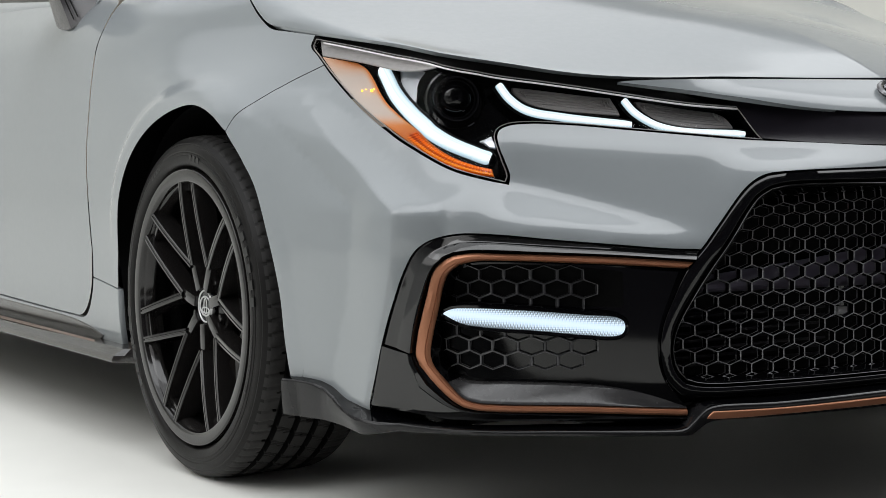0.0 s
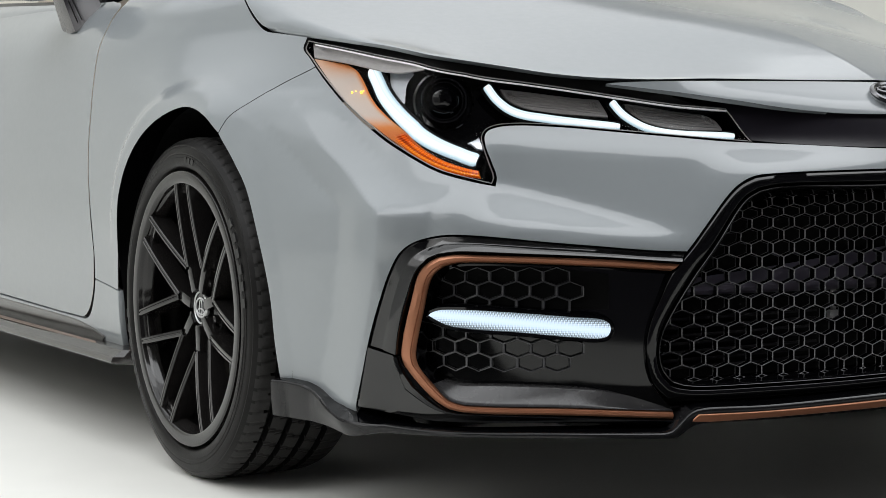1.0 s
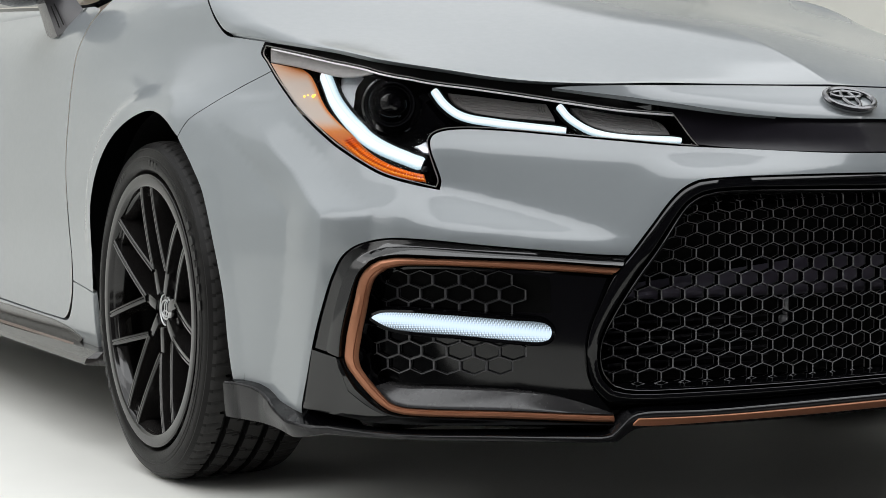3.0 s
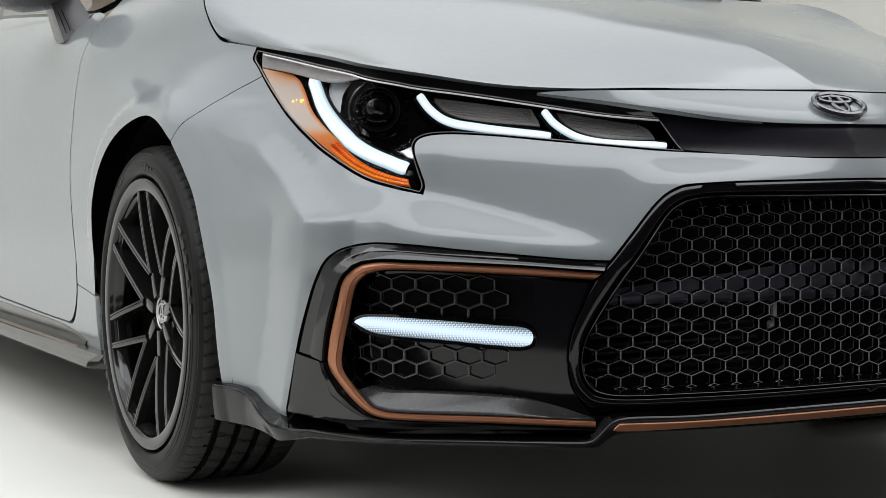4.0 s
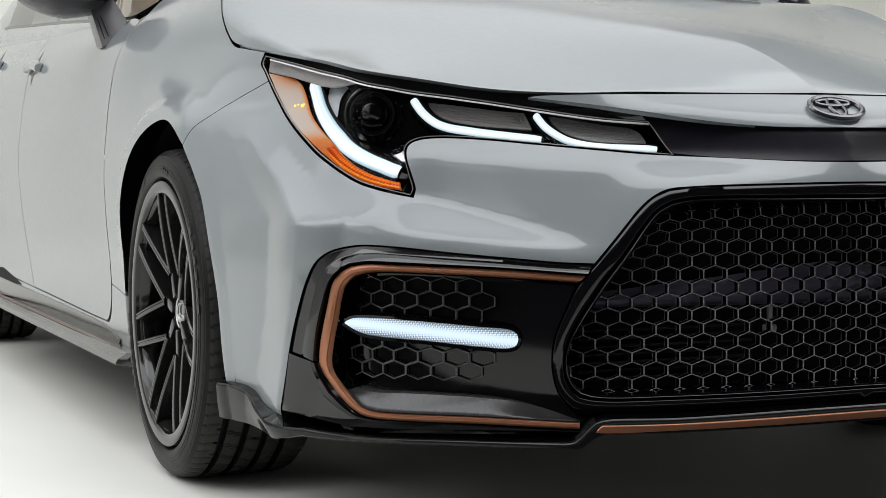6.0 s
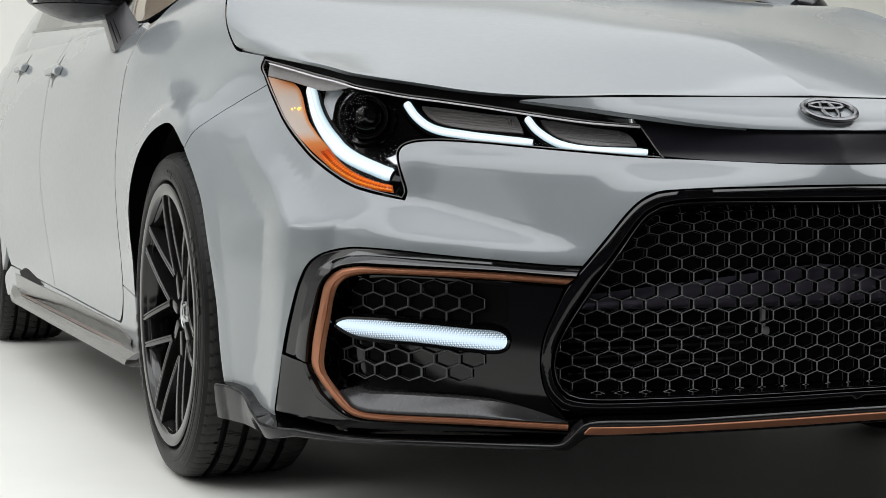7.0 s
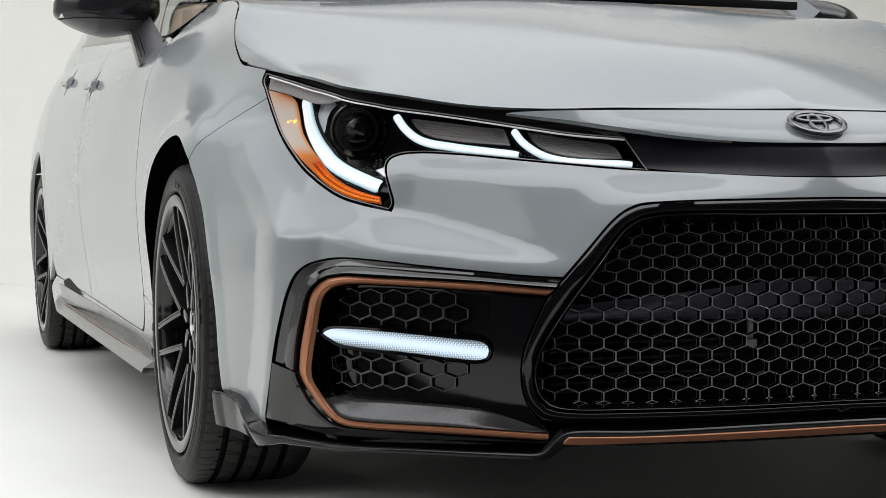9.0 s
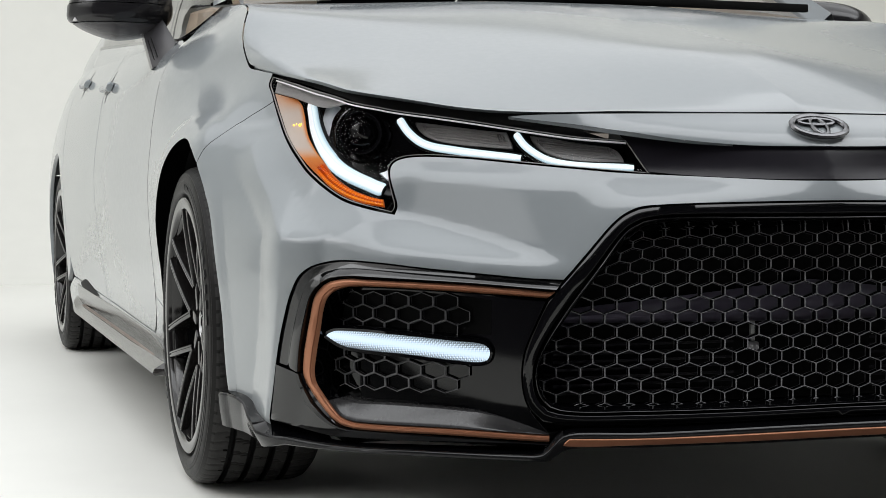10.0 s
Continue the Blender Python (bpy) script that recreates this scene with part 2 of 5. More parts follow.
def smooth_line(pts, n=6):
    """A line through points (u, z) or (u, z, 1), the last kind being sharp corners."""
    runs, run = [], [pts[0][:2]]
    for p in pts[1:]:
        run.append(p[:2])
        if len(p) > 2:
            runs.append(run)
            run = [p[:2]]
    if len(run) > 1:
        runs.append(run)
    out = []
    for r in runs:
        c = spline(r, n) if len(r) > 2 else np.array([np.array(r[0]) + (np.array(r[1]) - r[0]) * t for t in np.linspace(0, 1, 6)])
        out += list(c[:-1])
    out.append(np.array(runs[-1][-1], float))
    return np.array(out)


def resample(line, n):
    d = np.concatenate([[0], np.cumsum(np.linalg.norm(np.diff(line, axis=0), axis=1))])
    t = np.linspace(0, d[-1], n)
    return np.stack([np.interp(t, d, line[:, k]) for k in range(line.shape[1])], 1)


def loop_of(pts, gap=.008):
    """A closed outline through pts, evenly spaced."""
    line = smooth_line(list(pts) + [tuple(pts[0][:2]) + (1,)])
    keep = [line[0]]
    for p in line[1:]:
        if np.linalg.norm(p - keep[-1]) > gap * .45:
            keep.append(p)
    if np.linalg.norm(keep[-1] - keep[0]) < gap * .4:
        keep.pop()
    k = np.array(keep)
    area = (k[:, 0] * np.roll(k[:, 1], -1) - np.roll(k[:, 0], -1) * k[:, 1]).sum()
    return k if area > 0 else k[::-1].copy()


def both_sides(half):
    """A half outline from the middle outwards and back to the middle, closed with its mirror image."""
    return list(half) + [(-p[0], *p[1:]) for p in reversed(half)]


def inside(loop, q):
    x, y = loop[:, 0], loop[:, 1]
    x2, y2 = np.roll(x, -1), np.roll(y, -1)
    hit = ((y[None] > q[:, 1:2]) != (y2[None] > q[:, 1:2])) & (q[:, :1] < (x2 - x) * (q[:, 1:2] - y) / np.where(y2 == y, 1e-9, y2 - y) + x)
    return hit.sum(1) % 2 == 1


def clear_of(loop, q, d):
    a, b = loop, np.roll(loop, -1, 0)
    ab = b - a
    t = np.clip(((q[:, None] - a) * ab).sum(2) / np.maximum((ab * ab).sum(1), 1e-12), 0, 1)
    return np.linalg.norm(q[:, None] - a - t[..., None] * ab, axis=2).min(1) > d


def skin(loops, off=0.0, step=.016, roll=.012, rnd=.0015, extra=()):
    """Verts, faces and normals of a panel cut out of the body surface by outlines (the first outer, the rest holes), with rolled edges."""
    outer = loops[0]
    lo, hi = outer.min(0), outer.max(0)
    g = np.array([(u, z) for i, z in enumerate(np.arange(lo[1] + step / 2, hi[1], step * .866)) for u in np.arange(lo[0] + step / 2 * (1 + i % 2), hi[0], step)])
    if len(extra):
        e = np.array(extra)
        g = np.vstack([g[np.array([np.abs(e - p).sum(1).min() > .012 for p in g])], e])
    if len(g):
        ok = inside(outer, g) & clear_of(outer, g, step * .45)
        for h in loops[1:]:
            ok &= ~inside(h, g) & clear_of(h, g, step * .45)
        g = g[ok]
    pts, edges = [], []
    for lp in loops:
        k = len(pts)
        pts += [Vector(map(float, p)) for p in lp]
        edges += [(k + i, k + (i + 1) % len(lp)) for i in range(len(lp))]
    pts += [Vector(map(float, p)) for p in g]
    vo, _, fo, *_ = geometry.delaunay_2d_cdt(pts, edges, [], 2, 1e-6)
    offs = off if callable(off) else (lambda u, z: off)
    uz = [(p.x, p.y) for p in vo]
    nrm = [body_normal(u, z) for u, z in uz]
    ver = [body(u, z) + n * offs(u, z) for (u, z), n in zip(uz, nrm)]
    faces = []
    for f in fo:
        a, b, c = (ver[i] for i in f[:3])
        faces.append(tuple(f) if np.dot(np.cross(b - a, c - a), nrm[f[0]]) > 0 else tuple(reversed(f)))
    if roll:
        index = {(round(p[0], 5), round(p[1], 5)): i for i, p in enumerate(uz)}
        for li, lp in enumerate(loops):
            ids = [index.get((round(float(p[0]), 5), round(float(p[1]), 5))) for p in lp]
            if None in ids:
                continue
            sgn = 1 if li == 0 else -1
            ring1, ring2 = [], []
            for k, i in enumerate(ids):
                d = lp[(k + 1) % len(lp)] - lp[k - 1]
                o2 = np.array((d[1], -d[0])) / (np.linalg.norm(d) or 1) * sgn
                u, z = uz[i]
                o = body(u + o2[0] * 1e-3, z + o2[1] * 1e-3) - body(u, z)
                o -= nrm[i] * np.dot(o, nrm[i])
                o /= np.linalg.norm(o) or 1
                ring1.append((ver[i] + o * rnd - nrm[i] * rnd, nrm[i] * .5 + o * .86))
                ring2.append((ver[i] + o * rnd - nrm[i] * roll, o))
            b1 = len(ver)
            ver += [p for p, _ in ring1] + [p for p, _ in ring2]
            nrm += [q / np.linalg.norm(q) for _, q in ring1] + [q for _, q in ring2]
            m = len(ids)
            for k in range(m):
                k2 = (k + 1) % m
                for q in ((ids[k], ids[k2], b1 + k2, b1 + k), (b1 + k, b1 + k2, b1 + m + k2, b1 + m + k)):
                    a, b, c = ver[q[0]], ver[q[1]], ver[q[2]]
                    faces.append(q if np.dot(np.cross(b - a, c - a), nrm[q[2]]) > 0 else tuple(reversed(q)))
    return ver, faces, nrm


def panel(name, outlines, mat, parent, off=0.0, step=.016, roll=.012, label="", sides=(1, -1), rnd=.0015, gap=.008, extra=()):
    """A panel of the body; on both flanks, or across the middle with sides=(1,). Returns the objects."""
    v, f, n = skin([loop_of(o, gap) for o in outlines], off, step, roll, rnd, extra)
    obs = []
    for s in sides:
        vv, ff, nn = (v, f, n) if s == 1 else mirrored(v, f, n)
        obs.append(mesh_part(name, vv, ff, mat, parent[len(obs)] if isinstance(parent, (list, tuple)) else parent, label, nn))
    return obs


def loft(name, rows, mat, parent, label="", sides=(1, -1), closed=False, angle=30):
    """A skin over rows of points of equal number."""
    rows = [np.array(r) for r in rows]
    m, obs = len(rows[0]), []
    v = np.concatenate(rows)
    f = [(i * m + k, i * m + (k + 1) % m, (i + 1) * m + (k + 1) % m, (i + 1) * m + k) for i in range(len(rows) - 1) for k in range(m if closed else m - 1)]
    for s in sides:
        bm = bmesh.new()
        vs = [bm.verts.new((s * p[0], p[1], p[2])) for p in v]
        for q in f:
            try:
                bm.faces.new([vs[i] for i in (q if s == 1 else reversed(q))])
            except ValueError:
                pass
        bmesh.ops.remove_doubles(bm, verts=bm.verts, dist=1e-5)
        obs.append(part(name, bm, mat, parent[len(obs)] if isinstance(parent, (list, tuple)) else parent, label, angle))
    return obs


def on_body(line, off=0.0):
    """Points of the body under a line of (u, z); off is a number, a list or a function."""
    return [body(u, z) + body_normal(u, z) * (off(u, z) if callable(off) else off[i] if isinstance(off, (list, np.ndarray)) else off) for i, (u, z) in enumerate(line)]


def bar_on_body(name, pts, profile, mat, parent, label="", sides=(1, -1), n=8, closed=False, taper=0.0):
    """A bar along a line on the body; profile: (across, out) pairs, going round."""
    line = smooth_line(pts, n)
    rows = []
    m = len(line)
    for i, (u, z) in enumerate(line):
        nr, p = body_normal(u, z), body(u, z)
        a, b = line[max(i - 1, 0)], line[min(i + 1, m - 1)]
        t = body(*b) - body(*a)
        w = np.cross(nr, t)
        w /= np.linalg.norm(w) or 1
        k = 1 - taper * (1 - min(1, i / 3, (m - 1 - i) / 3))
        rows.append([p + w * c * k + nr * h for c, h in profile])
    v, f, q = [r for row in rows for r in row], [], len(profile)
    for i in range(m - 1):
        f += [(i * q + k, i * q + (k + 1) % q, (i + 1) * q + (k + 1) % q, (i + 1) * q + k) for k in range(q)]
    f += [tuple(range(q)), tuple(range((m - 1) * q, m * q))]
    obs = []
    for s in sides:
        bm = bmesh.new()
        vs = [bm.verts.new((s * p[0], p[1], p[2])) for p in v]
        for x in f:
            bm.faces.new([vs[i] for i in x])
        obs.append(part(name, bm, mat, parent[len(obs)] if isinstance(parent, (list, tuple)) else parent, label, 40))
    return obs


def lathe(bm, profile, n=64, at=(0, 0, 0), start=0.0, sweep=2 * math.pi):
    """Turns (x, r) pairs round the x axis."""
    full = abs(sweep - 2 * math.pi) < 1e-6
    k = n if full else n + 1
    vs = [[bm.verts.new((at[0] + x, at[1] - r * math.cos(start + sweep * i / n), at[2] + r * math.sin(start + sweep * i / n))) for i in range(k)] for x, r in profile]
    for a, b in zip(vs, vs[1:]):
        for i in range(k if full else k - 1):
            j = (i + 1) % k
            bm.faces.new((a[i], a[j], b[j], b[i]))
    return vs


def box(bm, lo, hi, m=None, bevel=0.0):
    r = bmesh.ops.create_cube(bm, size=1)["verts"]
    for v in r:
        v.co = Vector([(a + b) / 2 + c * (b - a) for a, b, c in zip(lo, hi, v.co)])
    if bevel:
        es = list({e for v in r for e in v.link_edges})
        r = [v for v in bmesh.ops.bevel(bm, geom=es, offset=bevel, segments=2, affect="EDGES", profile=.6)["verts"]]
    if m is not None:
        bmesh.ops.transform(bm, matrix=m, verts=r)
    return r


def hex_sheet(loop, w, row, rib, deep, off, shift=(0, 0), pads=False):
    """A honeycomb over an outline of (u, z), welded into one mesh: ribs with inner walls, or raised pads with grooves between. off: a function."""
    bm = bmesh.new()
    hgt = row / .75
    lo, hi = loop.min(0) - w, loop.max(0) + w
    corners = [(0, hgt / 2), (w / 2, hgt / 4), (w / 2, -hgt / 4), (0, -hgt / 2), (-w / 2, -hgt / 4), (-w / 2, hgt / 4)]
    cells = np.array([(i * w + (j % 2) * w / 2 + shift[0], j * row + shift[1]) for j in range(int(lo[1] / row) - 1, int(hi[1] / row) + 2) for i in range(int(lo[0] / w) - 1, int(hi[0] / w) + 2)])
    k = 1 - rib / (w * .9)
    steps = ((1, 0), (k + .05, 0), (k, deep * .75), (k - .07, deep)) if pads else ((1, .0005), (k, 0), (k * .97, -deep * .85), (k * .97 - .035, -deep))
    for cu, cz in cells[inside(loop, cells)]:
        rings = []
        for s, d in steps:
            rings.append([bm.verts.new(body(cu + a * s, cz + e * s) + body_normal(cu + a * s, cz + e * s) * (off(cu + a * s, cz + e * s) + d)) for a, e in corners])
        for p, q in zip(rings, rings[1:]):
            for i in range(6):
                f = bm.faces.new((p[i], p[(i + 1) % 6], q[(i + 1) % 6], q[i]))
                # rib tops and back lips take the second, lighter material as painted shine
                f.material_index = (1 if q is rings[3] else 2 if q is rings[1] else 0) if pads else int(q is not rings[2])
        if pads:
            bm.faces.new(rings[-1])
    bmesh.ops.remove_doubles(bm, verts=bm.verts, dist=2e-4)
    return bm


def ease(a, b, x):
    t = min(1, max(0, (x - a) / (b - a)))
    return t * t * (3 - 2 * t)


# ---- studio ----
GROUND = .0185  # height of the floor


def studio():
    """Floor with a swept cove into walls all round, and a ceiling."""
    n, r, half = 16, 2.6, 7.5
    bm = bmesh.new()
    bmesh.ops.create_grid(bm, x_segments=20, y_segments=20, size=half)
    tagged(part("floor", bm, FLOOR, None), "white painted studio floor, softly glossy", "floor", kind="structure").location = (0, 1.5, GROUND)
    for k, name in enumerate(("wall_north", "wall_east", "wall_south", "wall_west")):
        foot = half - r - .1
        prof = [(foot, .002)] + [(half - r + r * math.sin(a), .002 + r - r * math.cos(a)) for a in np.linspace(0, math.pi / 2, n)] + [(half, 5.6), (half + .15, 5.6), (half + .15, -.02), (foot, -.02)]
        bm = bmesh.new()
        a = [bm.verts.new((-half, y, z)) for y, z in prof]
        b = [bm.verts.new((half, y, z)) for y, z in prof]
        for i in range(len(prof)):
            j = (i + 1) % len(prof)
            bm.faces.new((a[i], a[j], b[j], b[i]))
        ob = tagged(part(name, bm, DIM if name == "wall_south" else WALL if name == "wall_west" else FLOOR, None, angle=50), "dim violet-grey studio wall" if name == "wall_south" else "cream white studio cove wall", "wall", kind="structure")
        ob.matrix_world = pose(0, 1.5, GROUND, 0, 0, -90 * k)
    # added black sheet: shades the floor before the car and its mirror image
    bm = bmesh.new()
    box(bm, (-2.6, -2.05, GROUND + .001), (half - .1, -.92, GROUND + .005), None, .001)
    tagged(part("floor_shade_sheet", bm, FLOORSHADE, None), "added black sheet that darkens the floor and its reflections", "floor cloth", kind="structure")
    bm = bmesh.new()
    box(bm, (-half, 1.5 - half, 5.6), (half, 1.5 + half, 5.75))
    tagged(part("ceiling", bm, CEILING, None), "grey studio ceiling", "ceiling", kind="structure")


studio()

# ---- car ----
car = thing("car", "light grey compact saloon with gloss black and bronze trim, headlamps on", "car")

# outlines on the body as (u, z), a third number marks a corner
LAMP_LOW = [(1.196, .762, 1), (1.199, .75), (1.174, .731), (1.126, .699), (1.065, .665), (.997, .631), (.934, .600), (.864, .575), (.802, .553), (.749, .541),
            (.717, .534, 1), (.713, .543), (.721, .564), (.732, .589), (.736, .603), (.731, .612), (.714, .619), (.682, .622), (.607, .619), (.514, .611), (.42, .603), (.345, .597), (.289, .593, 1)]
LAMP_TOP = [(.324, .644, 1), (.406, .650), (.464, .657), (.522, .665), (.607, .677), (.692, .688), (.758, .696), (.922, .717), (1.091, .745)]
SEAM = [(1.157, .717, 1), (1.216, .693), (1.260, .665), (1.291, .641), (1.301, .626), (1.307, .614, 1)]
ARCH_FRONT = [(1.265, .575), (1.218, .525), (1.175, .44), (1.15, .36), (1.14, .29), (1.128, .228, 1)]
LIP_EDGE = [(1.059, .226), (1.024, .219), (.985, .205), (.934, .198, 1)]
FRAME_OUT = [(.919, .248), (.903, .299), (.880, .361), (.862, .407), (.846, .437), (.829, .451), (.806, .459), (.776, .463), (.725, .461), (.643, .453), (.562, .446), (.481, .439), (.434, .437, 1)]
GRILLE_OUT = [(.399, .476), (.362, .517), (.342, .533), (.319, .543), (.277, .547), (.114, .551), (0, .552)]
GRILLE_IN = [(0, .523), (.124, .524), (.283, .524), (.315, .518), (.338, .504), (.385, .440), (.445, .358), (.467, .320), (.472, .293), (.466, .267), (.452, .252), (.432, .246), (.31, .245), (.128, .246), (0, .247)]
BRONZE_OUT = [(.446, .42, 1), (.562, .429), (.725, .435), (.767, .436), (.793, .432), (.811, .422), (.823, .407), (.834, .371), (.849, .320), (.855, .286), (.851, .272), (.827, .246), (.798, .221), (.780, .211), (.761, .207), (.727, .205), (.603, .203), (.455, .196, 1)]
BRONZE_IN = [(.455, .209, 1), (.603, .216), (.727, .218), (.761, .220), (.780, .226), (.803, .248), (.825, .273), (.829, .288), (.823, .321), (.814, .355), (.806, .388), (.798, .405), (.784, .416), (.763, .421), (.725, .422), (.562, .415), (.459, .408, 1)]


def nudge(pts, du, dz):
    return [(p[0] + du, p[1] + dz, *p[2:]) for p in pts]


def nose_out(u, z):
    """The nose panel's lower edge stands forward, so that it leans back like the hood."""
    return .001 + .013 * ease(.10, .34, abs(u)) * max(0, .6845 - z) / .030


def front_panels():
    half = [(0, .581), (.083, .582), (.216, .588), (.287, .591, 1)]
    half += [(.345, .594), (.42, .600), (.514, .608), (.607, .616), (.682, .619), (.712, .616), (.727, .610), (.731, .602), (.728, .588), (.717, .564), (.709, .543), (.711, .530, 1)]
    half += [(.749, .537), (.802, .549), (.864, .571), (.934, .596), (.997, .627), (1.063, .661), (1.124, .695)]
    half += nudge(SEAM, -.0006, -.0006) + ARCH_FRONT + LIP_EDGE + FRAME_OUT + GRILLE_OUT
    edge = [(s * (u + d), z) for q, ws in ((RIDGE, (.0025, .0095)), (FLARE, (.0075,))) for z, u in zip(np.arange(.21, .64, .005), np.interp(np.arange(.21, .64, .005), [p[0] for p in q], [p[1] for p in q])) for w in ws for d in (-w, w) for s in (1, -1)]
    panel("front_bumper", [both_sides(half)], PAINT, car, extra=edge, step=.013, roll=.014, sides=(1,), label="light grey painted front bumper cover")
    fender = nudge(SEAM, .0006, .0006) + [(1.36, .643), (1.441, .660), (1.52, .650), (1.60, .622), (1.685, .568), (1.752, .49), (1.800, .395), (1.827, .323, 1), (1.96, .337, 1),
              (1.945, .39), (1.936, .514), (1.930, .677), (1.934, .773), (1.925, .83), (1.935, .90), (1.90, .948, 1), (1.80, .938), (1.64, .926), (1.54, .903), (1.477, .8725), (1.427, .8402), (1.383, .8085), (1.335, .7850), (1.280, .7770), (1.225, .7700), (1.200, .7668, 1), (1.203, .75), (1.178, .732)]
    panel("front_fender", [fender], PAINT, car, roll=.014, step=.011)
    garnish = [(0, .6848), (.169, .6848), (.318, .6843), (.462, .6828), (.515, .6808), (.530, .6790, 1), (.424, .6650), (.326, .6480), (.238, .6385), (.093, .634), (0, .6335)]
    panel("nose_panel", [both_sides(garnish)], PAINT, car, off=nose_out, sides=(1,), roll=.022)
    over, under = smooth_line([(.530, .6785), (.424, .6645), (.326, .6475), (.238, .638), (.15, .6355)]), smooth_line([(.530, .676), (.424, .6595), (.326, .6425), (.238, .6355), (.15, .634)])
    loft("nose_chamfer", [on_body(over, nose_out), on_body(over * .85 + under * .15, lambda u, z: nose_out(u, z) - .002), on_body(over * .4 + under * .6, lambda u, z: nose_out(u, z) - .006)], PAINT, car, angle=60)
    panel("nose_seal", [both_sides([(0, .6905), (.3, .6905), (.5, .690), (.56, .690), (.55, .676), (.3, .678), (0, .679)])], DARK, car, off=-.014, roll=0, sides=(1,))
    bar = [(0, .640), (.093, .641), (.238, .646), (.334, .655, 1), (.290, .5975, 1), (.22, .592), (.09, .5865), (0, .5855)]
    panel("upper_grille_bar", [both_sides(bar)], BARBLACK, car, off=-.004, sides=(1,), label="gloss black bar between the headlamps")
    gapstrip = [(.30, .640), (.406, .655), (.464, .660), (.522, .668), (.607, .680), (.692, .691), (.758, .699), (.922, .720), (1.091, .748), (1.196, .764, 1), (1.225, .778), (1.094, .7605), (.927, .736), (.759, .717), (.656, .7035), (.5, .690)]
    panel("hood_seal", [gapstrip], DARK, car, off=-.016, roll=0, label="black rubber seal under the hood edge")


def fair_sheet(points, xs, ys, step, stiff=.8):
    """A smooth height field z(x, y) of least bending, symmetric about x = 0, that runs close to the given points."""
    nx, ny = int((xs[1] - xs[0]) / step) + 2, int((ys[1] - ys[0]) / step) + 2
    k = np.arange(nx * ny).reshape(nx, ny)
    total = np.zeros((nx * ny, nx * ny))

    def bend(ids, weights, share):
        for i, a in zip(ids, weights):
            for j, b in zip(ids, weights):
                np.add.at(total, (i.ravel(), j.ravel()), a * b * share)
    bend((k[:-2], k[1:-1], k[2:]), (1, -2, 1), stiff)
    bend((k[:, :-2], k[:, 1:-1], k[:, 2:]), (1, -2, 1), stiff)
    bend((k[:-1, :-1], k[1:, :-1], k[:-1, 1:], k[1:, 1:]), (1, -1, -1, 1), stiff * 2)
    right = np.zeros(nx * ny)
    total += np.eye(nx * ny) * 1e-9
    for x, y, z in points:
        for xx in (x, -x):
            fx, fy = (xx - xs[0]) / step, (y - ys[0]) / step
            i, j = int(fx), int(fy)
            if not (0 <= fx < nx - 1 and 0 <= fy < ny - 1):
                continue
            a, b = fx - i, fy - j
            ids, w = np.array((k[i, j], k[i + 1, j], k[i, j + 1], k[i + 1, j + 1])), np.array(((1 - a) * (1 - b), a * (1 - b), (1 - a) * b, a * b))
            total[np.ix_(ids, ids)] += .03 * np.outer(w, w)
            right[ids] += .03 * w * z
    field = np.linalg.solve(total, right).reshape(nx, ny)

    def cubic(t):
        return np.array((-t + 2 * t * t - t**3, 2 - 5 * t * t + 3 * t**3, t + 4 * t * t - 3 * t**3, t**3 - t * t)) / 2

    def height(x, y):
        fx, fy = (-abs(x) - xs[0]) / step, (y - ys[0]) / step
        i, j = min(max(int(fx), 1), nx - 3), min(max(int(fy), 1), ny - 3)
        return float(cubic(fx - i) @ field[i - 1:i + 3, j - 1:j + 3] @ cubic(fy - j))
    return height


